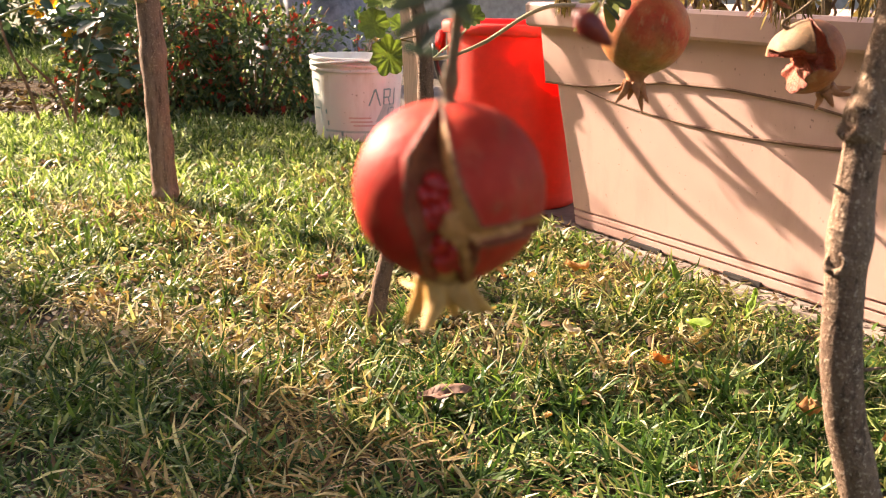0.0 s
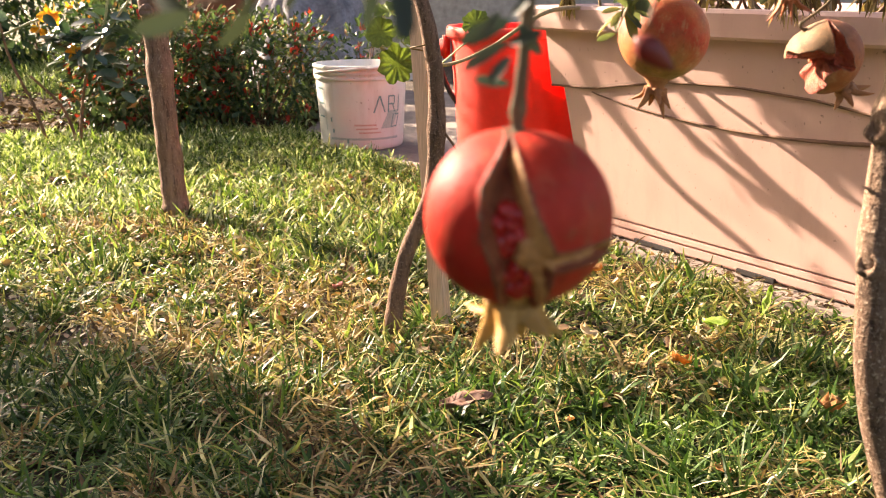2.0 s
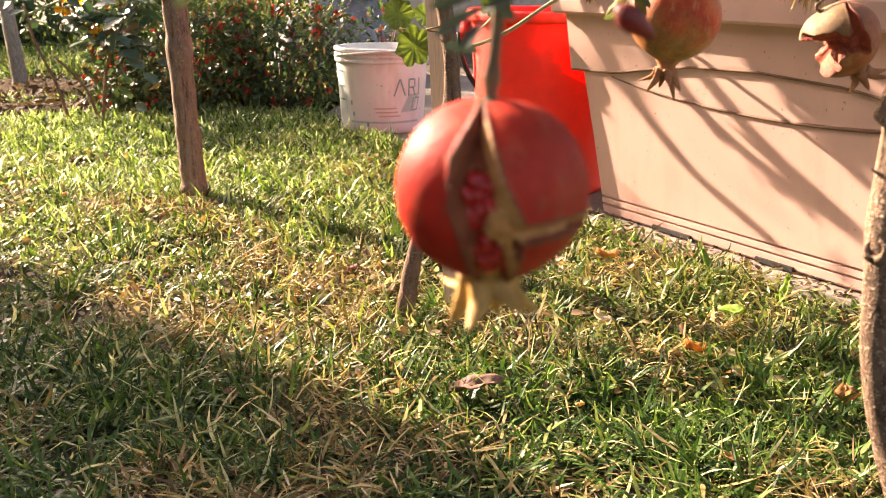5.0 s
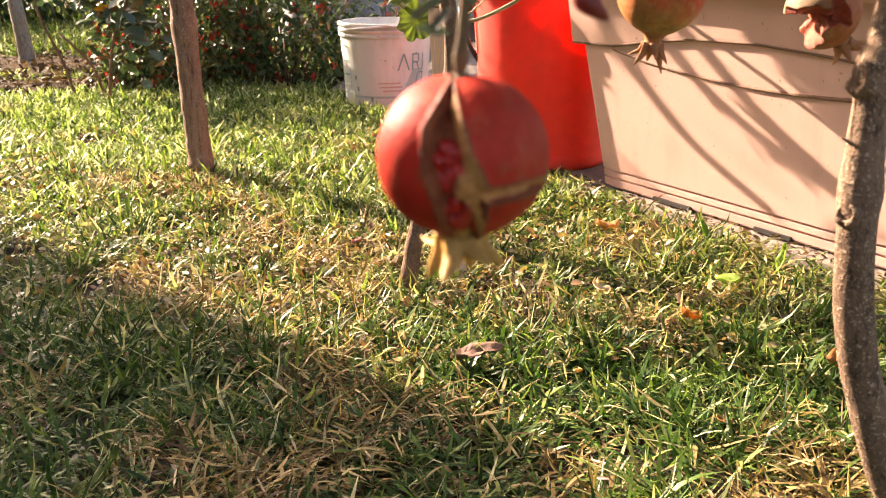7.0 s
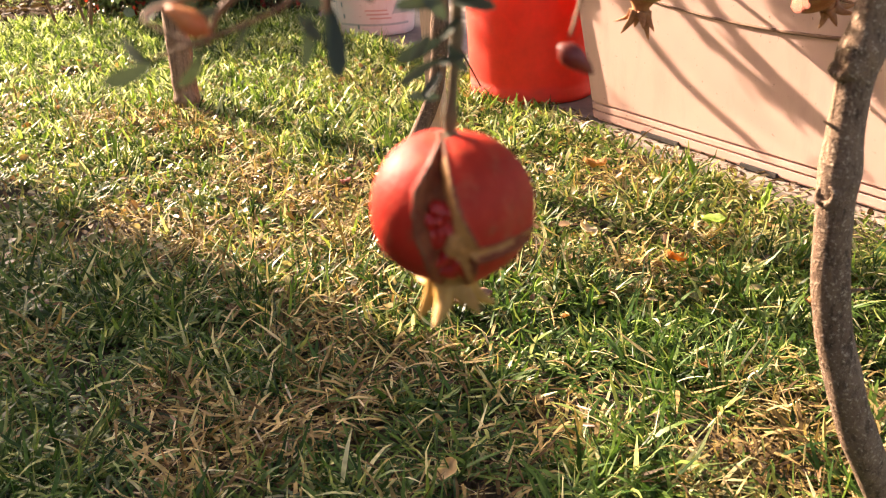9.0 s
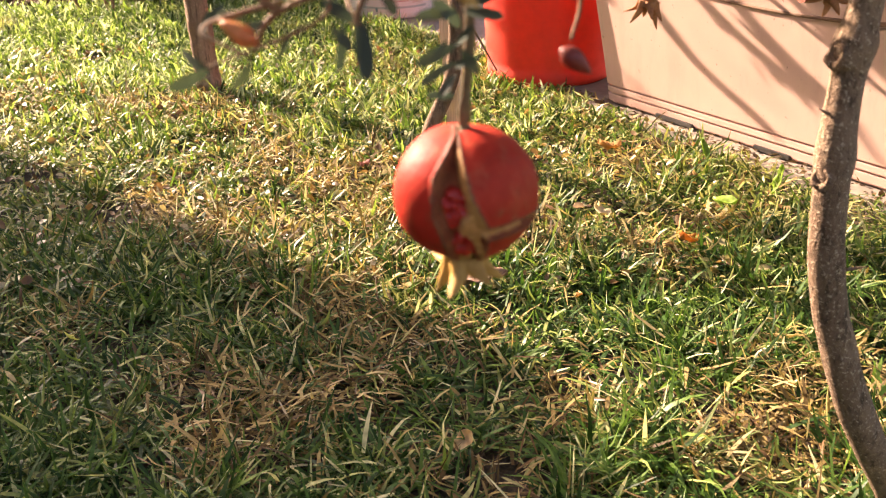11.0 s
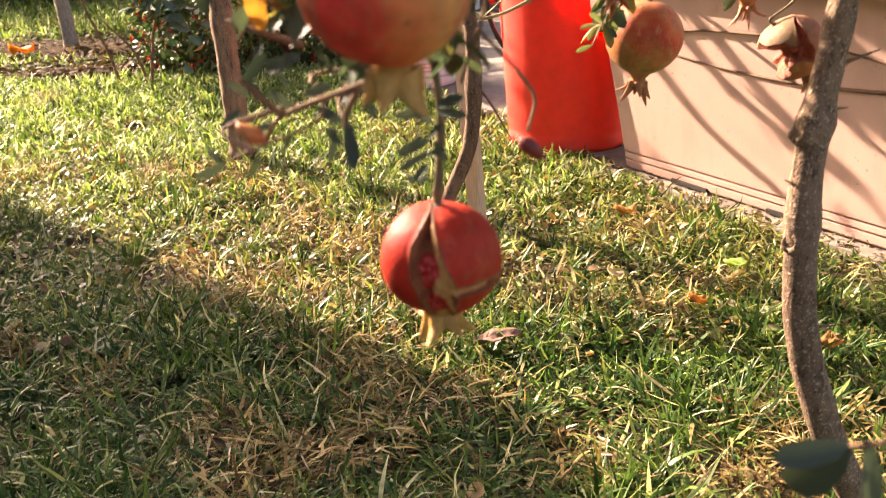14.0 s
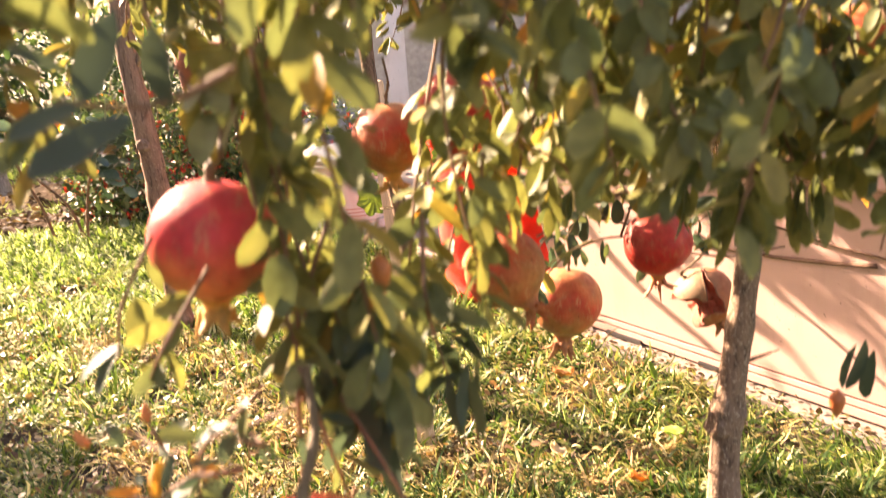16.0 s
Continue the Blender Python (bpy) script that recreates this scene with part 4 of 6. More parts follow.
for z, ang, rr in ((0.437, 200, 0.0095), (0.365, 215, 0.0075)):       # healed pruning scars, ringed
    c = V((float(np.interp(z, [p[2] for p in TRUNK], [p[0] for p in TRUNK])), float(np.interp(z, [p[2] for p in TRUNK], [p[1] for p in TRUNK])), z))
    o = V((math.cos(radians(ang)), math.sin(radians(ang)), 0.25)).normalized()
    bm = bmesh.new()
    lathe(bm, [(rr * 1.15, 0.002), (rr * 1.1, 0.008), (rr * 0.98, 0.0125), (rr * 0.78, 0.0142), (rr * 0.58, 0.0135), (rr * 0.40, 0.0108), (rr * 0.2, 0.0112), (rr * 0.02, 0.0115)], 22)
    turned = o.to_track_quat("Z", "Y").to_matrix()
    for v in bm.verts:
        v.co = c - ORG + turned @ (v.co * (1 + 0.22 * noise.noise(v.co * 260)))
    part("knot", bm, M_barkg, tree)
for z, e in ((0.478, (0.022, -0.006, 0.010)), (0.452, (0.013, -0.004, 0.002)), (0.40, (-0.014, -0.006, 0.008)), (0.30, (0.018, -0.003, 0.004))):
    c = V((float(np.interp(z, [p[2] for p in TRUNK], [p[0] for p in TRUNK])), float(np.interp(z, [p[2] for p in TRUNK], [p[1] for p in TRUNK])), z)) - ORG
    bm = bmesh.new()
    tube(bm, [c + V(e) * 0.4, c + V(e) * 0.7, c + V(e), c + V(e) * 1.25], 0.0016, 0.0004, 7)
    part("spur", bm, M_barkg, tree)
BOUGHS = [[(0.288, 0.482, 0.645), (0.20, 0.42, 0.70), (0.08, 0.33, 0.735), (-0.06, 0.25, 0.75), (-0.20, 0.20, 0.74)],
         [(0.288, 0.482, 0.645), (0.22, 0.36, 0.72), (0.13, 0.22, 0.76), (0.03, 0.14, 0.78)],
         [(0.288, 0.482, 0.645), (0.30, 0.56, 0.72), (0.26, 0.66, 0.76), (0.20, 0.74, 0.80)],
         [(0.288, 0.482, 0.645), (0.38, 0.44, 0.70), (0.48, 0.42, 0.73), (0.60, 0.40, 0.74)],
         [(0.288, 0.482, 0.645), (0.29, 0.50, 0.80), (0.27, 0.50, 1.0), (0.26, 0.52, 1.25)],
         [(0.27, 0.50, 0.95), (0.12, 0.45, 1.05), (-0.05, 0.42, 1.12)],
         [(0.26, 0.66, 0.76), (0.14, 0.70, 0.80), (0.0, 0.73, 0.81), (-0.14, 0.76, 0.80)],
         [(0.28, 0.50, 0.90), (0.42, 0.55, 1.0), (0.55, 0.6, 1.1)]]
for p in BOUGHS:
    limb("branch", p, 0.0055, 0.0018, tree, ORG, M_twig, 8)

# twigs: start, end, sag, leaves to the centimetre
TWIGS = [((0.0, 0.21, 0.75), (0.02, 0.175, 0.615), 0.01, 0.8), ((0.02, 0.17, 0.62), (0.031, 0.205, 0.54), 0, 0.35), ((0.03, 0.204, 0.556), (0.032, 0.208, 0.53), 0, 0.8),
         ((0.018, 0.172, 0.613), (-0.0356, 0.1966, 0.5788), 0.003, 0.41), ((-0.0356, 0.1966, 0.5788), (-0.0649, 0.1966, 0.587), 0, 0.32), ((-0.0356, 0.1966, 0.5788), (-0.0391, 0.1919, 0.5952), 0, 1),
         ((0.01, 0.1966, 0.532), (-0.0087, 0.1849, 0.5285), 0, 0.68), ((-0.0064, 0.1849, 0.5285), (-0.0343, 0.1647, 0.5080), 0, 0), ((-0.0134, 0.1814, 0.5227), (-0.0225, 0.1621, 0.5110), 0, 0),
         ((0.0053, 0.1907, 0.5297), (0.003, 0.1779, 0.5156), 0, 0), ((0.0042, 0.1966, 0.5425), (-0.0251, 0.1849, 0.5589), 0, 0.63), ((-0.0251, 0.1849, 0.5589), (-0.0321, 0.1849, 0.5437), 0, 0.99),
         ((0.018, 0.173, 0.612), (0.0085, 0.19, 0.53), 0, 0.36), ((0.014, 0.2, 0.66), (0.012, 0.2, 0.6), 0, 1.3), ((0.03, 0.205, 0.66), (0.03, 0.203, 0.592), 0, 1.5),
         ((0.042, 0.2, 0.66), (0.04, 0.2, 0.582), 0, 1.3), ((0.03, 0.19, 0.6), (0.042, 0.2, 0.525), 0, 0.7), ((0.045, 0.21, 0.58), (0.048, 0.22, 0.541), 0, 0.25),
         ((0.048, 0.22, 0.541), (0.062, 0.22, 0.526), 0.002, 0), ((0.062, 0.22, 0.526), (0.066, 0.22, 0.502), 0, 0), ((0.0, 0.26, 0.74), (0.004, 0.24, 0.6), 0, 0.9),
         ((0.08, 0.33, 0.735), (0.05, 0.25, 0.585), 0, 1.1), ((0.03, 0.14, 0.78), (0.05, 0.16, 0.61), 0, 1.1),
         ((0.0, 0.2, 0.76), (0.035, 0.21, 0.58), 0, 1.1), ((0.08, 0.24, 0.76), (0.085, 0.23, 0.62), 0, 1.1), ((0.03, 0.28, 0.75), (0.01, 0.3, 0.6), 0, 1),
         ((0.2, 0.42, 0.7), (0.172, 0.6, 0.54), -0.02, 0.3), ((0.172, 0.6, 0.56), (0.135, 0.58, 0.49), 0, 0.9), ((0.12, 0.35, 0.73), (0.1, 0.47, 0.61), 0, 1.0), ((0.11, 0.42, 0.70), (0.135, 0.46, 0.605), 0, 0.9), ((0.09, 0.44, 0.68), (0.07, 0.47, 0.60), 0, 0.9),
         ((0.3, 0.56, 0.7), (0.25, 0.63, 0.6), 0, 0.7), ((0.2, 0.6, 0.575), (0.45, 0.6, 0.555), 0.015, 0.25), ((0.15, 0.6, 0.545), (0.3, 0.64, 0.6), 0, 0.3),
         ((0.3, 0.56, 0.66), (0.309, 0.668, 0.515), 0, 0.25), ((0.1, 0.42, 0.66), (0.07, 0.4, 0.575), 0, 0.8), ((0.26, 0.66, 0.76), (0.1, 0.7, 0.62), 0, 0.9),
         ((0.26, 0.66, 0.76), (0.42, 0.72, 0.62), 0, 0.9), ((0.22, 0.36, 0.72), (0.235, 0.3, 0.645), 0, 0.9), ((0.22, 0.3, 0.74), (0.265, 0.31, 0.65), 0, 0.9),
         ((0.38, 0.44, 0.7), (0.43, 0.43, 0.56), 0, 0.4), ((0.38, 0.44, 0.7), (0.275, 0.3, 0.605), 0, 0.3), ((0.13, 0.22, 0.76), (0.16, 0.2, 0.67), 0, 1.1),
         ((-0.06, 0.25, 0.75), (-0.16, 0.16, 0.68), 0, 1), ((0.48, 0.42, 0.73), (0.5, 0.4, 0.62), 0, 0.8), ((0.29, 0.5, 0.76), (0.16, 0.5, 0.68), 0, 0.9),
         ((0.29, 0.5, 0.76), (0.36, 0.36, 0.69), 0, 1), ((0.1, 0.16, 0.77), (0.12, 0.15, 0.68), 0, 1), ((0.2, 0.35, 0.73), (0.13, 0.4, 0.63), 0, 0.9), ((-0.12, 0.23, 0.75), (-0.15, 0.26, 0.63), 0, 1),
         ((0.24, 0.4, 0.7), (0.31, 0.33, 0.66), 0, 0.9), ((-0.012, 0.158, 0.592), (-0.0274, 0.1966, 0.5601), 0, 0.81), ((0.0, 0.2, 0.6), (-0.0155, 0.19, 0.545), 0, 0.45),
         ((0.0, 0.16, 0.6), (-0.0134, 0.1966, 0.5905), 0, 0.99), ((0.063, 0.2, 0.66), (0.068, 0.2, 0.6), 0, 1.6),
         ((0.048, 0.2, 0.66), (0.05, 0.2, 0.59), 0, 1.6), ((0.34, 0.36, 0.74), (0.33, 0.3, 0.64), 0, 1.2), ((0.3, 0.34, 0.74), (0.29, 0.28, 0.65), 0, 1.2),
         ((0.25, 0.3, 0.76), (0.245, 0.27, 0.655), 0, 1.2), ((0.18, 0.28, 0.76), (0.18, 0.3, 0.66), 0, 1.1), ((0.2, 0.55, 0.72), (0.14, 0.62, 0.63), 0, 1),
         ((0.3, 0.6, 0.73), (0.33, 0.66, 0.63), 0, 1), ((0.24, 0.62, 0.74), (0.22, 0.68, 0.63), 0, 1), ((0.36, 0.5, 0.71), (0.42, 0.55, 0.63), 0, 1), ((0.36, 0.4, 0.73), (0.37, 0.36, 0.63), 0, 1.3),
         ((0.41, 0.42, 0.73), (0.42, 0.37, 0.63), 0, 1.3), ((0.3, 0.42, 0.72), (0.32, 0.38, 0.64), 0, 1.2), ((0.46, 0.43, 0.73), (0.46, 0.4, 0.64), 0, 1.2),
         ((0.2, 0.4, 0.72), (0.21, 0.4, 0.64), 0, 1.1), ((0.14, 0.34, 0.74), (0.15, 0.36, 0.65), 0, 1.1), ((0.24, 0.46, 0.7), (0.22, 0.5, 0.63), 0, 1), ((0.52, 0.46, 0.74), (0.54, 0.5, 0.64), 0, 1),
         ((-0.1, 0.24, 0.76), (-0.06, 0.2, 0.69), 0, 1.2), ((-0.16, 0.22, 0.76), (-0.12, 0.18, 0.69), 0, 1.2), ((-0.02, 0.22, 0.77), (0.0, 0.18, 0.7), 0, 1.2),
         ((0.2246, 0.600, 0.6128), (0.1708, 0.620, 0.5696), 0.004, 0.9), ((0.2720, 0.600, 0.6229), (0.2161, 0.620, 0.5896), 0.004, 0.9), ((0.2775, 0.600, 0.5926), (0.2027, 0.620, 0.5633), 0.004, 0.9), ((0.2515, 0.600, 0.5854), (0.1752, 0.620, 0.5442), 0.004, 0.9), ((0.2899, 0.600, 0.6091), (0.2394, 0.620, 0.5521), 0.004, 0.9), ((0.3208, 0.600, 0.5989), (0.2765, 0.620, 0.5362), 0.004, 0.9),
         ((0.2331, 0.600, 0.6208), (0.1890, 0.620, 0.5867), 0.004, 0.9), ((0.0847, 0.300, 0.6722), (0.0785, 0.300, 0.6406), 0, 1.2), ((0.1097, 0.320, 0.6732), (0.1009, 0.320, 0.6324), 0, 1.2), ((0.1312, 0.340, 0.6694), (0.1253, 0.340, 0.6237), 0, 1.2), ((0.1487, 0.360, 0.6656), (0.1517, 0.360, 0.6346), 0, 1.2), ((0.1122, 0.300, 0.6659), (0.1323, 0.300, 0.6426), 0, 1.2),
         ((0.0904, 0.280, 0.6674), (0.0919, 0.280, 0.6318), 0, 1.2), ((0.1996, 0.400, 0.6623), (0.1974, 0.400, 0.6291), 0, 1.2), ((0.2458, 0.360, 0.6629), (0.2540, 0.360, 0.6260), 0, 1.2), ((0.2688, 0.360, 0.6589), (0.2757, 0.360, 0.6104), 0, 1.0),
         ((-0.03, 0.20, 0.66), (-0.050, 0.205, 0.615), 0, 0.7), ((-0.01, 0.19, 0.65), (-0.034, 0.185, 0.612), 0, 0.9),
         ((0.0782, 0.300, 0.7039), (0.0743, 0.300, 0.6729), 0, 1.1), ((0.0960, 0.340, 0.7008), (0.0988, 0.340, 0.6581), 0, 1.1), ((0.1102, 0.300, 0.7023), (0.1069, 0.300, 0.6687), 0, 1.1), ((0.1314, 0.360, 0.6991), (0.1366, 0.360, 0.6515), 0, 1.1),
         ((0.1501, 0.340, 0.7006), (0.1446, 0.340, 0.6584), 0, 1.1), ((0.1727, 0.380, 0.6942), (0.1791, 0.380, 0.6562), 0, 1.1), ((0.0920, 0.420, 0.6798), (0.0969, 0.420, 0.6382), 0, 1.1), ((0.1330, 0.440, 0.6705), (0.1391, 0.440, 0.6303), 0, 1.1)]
for k in range(225):       # more of the crown above
    b = BOUGHS[k % 8]
    a = V(b[-2]).lerp(V(b[-1]), rng.uniform(-1.0, 1.0))
    e = a + V((rng.normal(0, 0.10), rng.normal(0, 0.10), rng.normal(-0.02, 0.06)))
    e.y = max(e.y, 0.12)
    e.z = max(e.z, (0.66 if k % 3 == 0 and e.x > 0.03 else 0.735) + 0.10 * max(0, e.x) + 0.10 * max(0, e.y - 0.1))
    TWIGS.append((tuple(a), tuple(e), 0.01, 0.9))
for k in range(34):        # a dense curtain under the near boughs
    x, y = rng.uniform(0.0, 0.34), rng.uniform(0.16, 0.36)
    z = rng.uniform(0.73, 0.80)
    drop = rng.uniform(0.05, 0.10) if x < 0.12 else rng.uniform(0.07, 0.13)
    TWIGS.append(((x, y, z), (x + rng.normal(0, 0.02), max(0.14, y + rng.normal(0, 0.02)), max(z - drop, (0.715 if 0.03 < x < 0.11 else 0.652) + 0.1 * (y - 0.16))), 0.0, 1.1))
for k in range(48):
    x, y, z = rng.uniform(0.15, 0.42), rng.uniform(0.28, 0.46), rng.uniform(0.68, 0.73)
    TWIGS.append(((x, y, z), (x + rng.normal(0, 0.02), y + rng.normal(0, 0.02), max(z - rng.uniform(0.04, 0.10), 0.645 + 0.08 * (y - 0.28))), 0.0, 1.0))
for k in range(46):        # the far side of the crown
    x, y, z = rng.uniform(-0.18, 0.12), rng.uniform(0.60, 0.86), rng.uniform(0.76, 0.86)
    TWIGS.append(((x, y, z), (x + rng.normal(0, 0.03), y + rng.normal(0, 0.03), max(z - rng.uniform(0.05, 0.11), 0.69)), 0.0, 1.0))
leaf_rows = []
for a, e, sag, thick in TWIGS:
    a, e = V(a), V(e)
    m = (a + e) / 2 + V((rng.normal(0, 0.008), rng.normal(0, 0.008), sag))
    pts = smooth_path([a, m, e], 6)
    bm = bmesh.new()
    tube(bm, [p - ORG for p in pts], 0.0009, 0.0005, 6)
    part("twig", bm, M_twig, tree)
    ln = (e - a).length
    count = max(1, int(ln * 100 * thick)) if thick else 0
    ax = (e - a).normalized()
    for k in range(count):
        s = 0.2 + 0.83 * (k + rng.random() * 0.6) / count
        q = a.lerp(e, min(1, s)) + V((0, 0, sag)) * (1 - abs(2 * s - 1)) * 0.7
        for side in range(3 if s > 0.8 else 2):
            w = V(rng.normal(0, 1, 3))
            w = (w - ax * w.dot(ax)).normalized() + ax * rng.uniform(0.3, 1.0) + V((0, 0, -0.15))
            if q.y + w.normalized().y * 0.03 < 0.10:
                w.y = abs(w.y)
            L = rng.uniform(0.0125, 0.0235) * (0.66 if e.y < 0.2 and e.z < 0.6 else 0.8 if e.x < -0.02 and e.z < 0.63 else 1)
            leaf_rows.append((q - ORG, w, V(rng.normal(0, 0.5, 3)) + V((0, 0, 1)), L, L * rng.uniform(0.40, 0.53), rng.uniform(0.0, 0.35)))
# bunches of long leaves that hang straight down
for c, m, L in (((0.213, 0.33, 0.637), 7, 0.036), ((0.222, 0.33, 0.634), 6, 0.034), ((0.245, 0.33, 0.634), 7, 0.030), ((0.254, 0.335, 0.632), 6, 0.030), ((0.296, 0.36, 0.535), 3, 0.034), ((0.075, 0.2, 0.603), 5, 0.024), ((0.19, 0.33, 0.64), 4, 0.03)):
    for k in range(m):
        w = V((rng.normal(0, 0.16), rng.normal(0, 0.16), -1))
        leaf_rows.append((V(c) + V((rng.normal(0, 0.004), rng.normal(0, 0.004), rng.normal(0, 0.003))) - ORG, w, rng.normal(0, 1, 3), L * rng.uniform(0.75, 1.1), L * rng.uniform(0.22, 0.28), rng.uniform(0, 0.15)))
# thin twig and dark leaves between the fruits over the planter
for path in ([(0.150, 0.6, 0.503), (0.156, 0.6, 0.512), (0.18, 0.6, 0.532), (0.217, 0.6, 0.540), (0.258, 0.6, 0.526), (0.306, 0.6, 0.517), (0.35, 0.6, 0.522)], [(0.217, 0.6, 0.540), (0.226, 0.606, 0.560), (0.240, 0.62, 0.590)]):
    bm = bmesh.new()
    tube(bm, [p - ORG for p in smooth_path(path, 5)], 0.0011, 0.0008, 6)
    part("twig", bm, M_twig, tree)
for a, e in (((0.203, 0.6, 0.538), (0.201, 0.598, 0.518)), ((0.246, 0.598, 0.530), (0.228, 0.596, 0.502)), ((0.246, 0.59, 0.563), (0.255, 0.588, 0.537)), ((0.240, 0.59, 0.560), (0.236, 0.586, 0.545)), ((0.168, 0.6, 0.562), (0.190, 0.596, 0.557)), ((0.177, 0.6, 0.531), (0.170, 0.597, 0.519)),
             ((0.183, 0.6, 0.534), (0.191, 0.597, 0.521)), ((0.276, 0.6, 0.524), (0.289, 0.597, 0.534)), ((0.282, 0.6, 0.522), (0.300, 0.597, 0.538)), ((0.288, 0.6, 0.520), (0.276, 0.598, 0.537)), ((0.165, 0.6, 0.552), (0.155, 0.598, 0.540)), ((0.166, 0.6, 0.545), (0.178, 0.598, 0.541))):
    d = V(e) - V(a)
    leaf_rows.append((V(a) - ORG, d, V((rng.normal(0, 0.5), -1, 0.4)), d.length, d.length * rng.uniform(0.24, 0.36), rng.uniform(0.05, 0.35)))
# the low sprig that hangs nearest: single leaves by base and tip
for a, e in (((-0.0343, 0.1647, 0.5075), (-0.0459, 0.1745, 0.5110)), ((-0.0343, 0.1647, 0.5072), (-0.0425, 0.1570, 0.5040)), ((-0.0225, 0.1621, 0.5105), (-0.0290, 0.1680, 0.4985)), ((-0.0005, 0.1779, 0.5162), (-0.0005, 0.1732, 0.5039)), ((0.0042, 0.1779, 0.5162), (0.0063, 0.1732, 0.5022)), ((-0.0186, 0.1744, 0.5069), (-0.0134, 0.172, 0.5139))):
    d = V(e) - V(a)
    leaf_rows.append((V(a) - ORG, d, V((0.6, -0.8, -0.3)), d.length, d.length * (0.38 if e[0] < -0.04 else 0.27), 0.1))
bm = bmesh.new()
tube(bm, [p - ORG for p in smooth_path([(0.38, 0.44, 0.70), (0.30, 0.38, 0.66), (0.23, 0.33, 0.64), (0.18, 0.33, 0.642)], 5)], 0.0022, 0.001, 7)
part("twig", bm, M_twig, tree)
# buds on twig ends
for c, h, r, m in (((-0.0262, 0.1705, 0.5150), (-0.7, 0, 0.5), 0.0029, M_bud), ((-0.0649, 0.1966, 0.587), (-0.6, 0, 0.8), 0.0022, M_bud), ((0.067, 0.22, 0.496), (0.75, 0, -0.6), 0.0034, M_budr), ((0.049, 0.17, 0.65), (0, 0, -1), 0.0035, M_bud), ((0.286, 0.36, 0.500), (0, 0, -1), 0.0045, M_bud),
                   ((-0.0391, 0.1919, 0.5975), (0, 0, 1), 0.002, M_bud), ((0.31, 0.36, 0.61), (0.2, 0, -1), 0.003, M_budr)):
    bm = bmesh.new()
    o = V(h).normalized()
    tube(bm, [V(c) - ORG + o * r * q for q in (-1.6, -1.3, -0.9, -0.3, 0.3, 0.9, 1.6, 2.2)], r, r, 9)
    for k, v in enumerate(bm.verts):
        i = k // 9
        p = V(c) - ORG + o * r * (-1.6, -1.3, -0.9, -0.3, 0.3, 0.9, 1.6, 2.2)[i]
        v.co = p + (v.co - p) * (0.15, 0.45, 0.85, 1.0, 0.95, 0.75, 0.5, 0.12)[i]
    part("bud", bm, m, tree)
leaf_rows.sort(key=lambda r: (r[0] + ORG).z + 0.5 * abs((r[0] + ORG).y - 0.2))
SINGLE = leafy("leaf_skin", [(0.0, (0.050, 0.074, 0.052)), (0.70, (0.082, 0.105, 0.062)), (0.90, (0.15, 0.16, 0.06)), (0.975, (0.28, 0.22, 0.05)), (1.0, (0.42, 0.17, 0.03))], 0.50, 0.30, 0.20, single=True)
shapes = []
SLIM = np.linspace(0.24, 0.57, 12)
for k in range(12):
    v, fcs = leaves(np.zeros((1, 3)), np.array([[1.0, 0, 0]]), np.array([[0, 0, 1.0]]), np.ones(1), np.array([SLIM[k]]), np.array([rng.uniform(0.0, 0.35)]))
    tmp = quads("leaf", v, fcs, SINGLE)
    shapes.append(tmp.data)
    bpy.data.objects.remove(tmp)
# a darker, greyer copy of the leaf skin for low leaves and GREY
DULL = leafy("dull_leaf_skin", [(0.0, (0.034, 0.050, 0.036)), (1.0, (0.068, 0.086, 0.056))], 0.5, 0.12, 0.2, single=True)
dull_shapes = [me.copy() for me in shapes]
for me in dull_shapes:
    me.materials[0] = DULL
leaf_rows.sort(key=lambda r: 0 if (r[0] + ORG).z < 0.57 else 1)
# small pale sprig between the fruits over the bin
bm = bmesh.new()
tube(bm, [V(p) - ORG for p in smooth_path([(0.1870, 0.558, 0.5504), (0.1737, 0.558, 0.5450), (0.1604, 0.558, 0.5383), (0.1496, 0.558, 0.5300), (0.1422, 0.558, 0.5235), (0.1347, 0.558, 0.5081), (0.1334, 0.558, 0.4984), (0.1265, 0.558, 0.4825)], 4)], 0.0011, 0.0005, 6)
part("twig", bm, M_caneb, tree)
pale_shapes = [me.copy() for me in shapes]
for me in pale_shapes:
    me.materials[0] = M_sprig
M_turning = leafy("turning_leaf_skin", [(0.0, (0.42, 0.15, 0.03)), (1.0, (0.50, 0.27, 0.04))], 0.5, 0.35, 0.2, single=True)
turning_shapes = [me.copy() for me in shapes]
for me in turning_shapes:
    me.materials[0] = M_turning
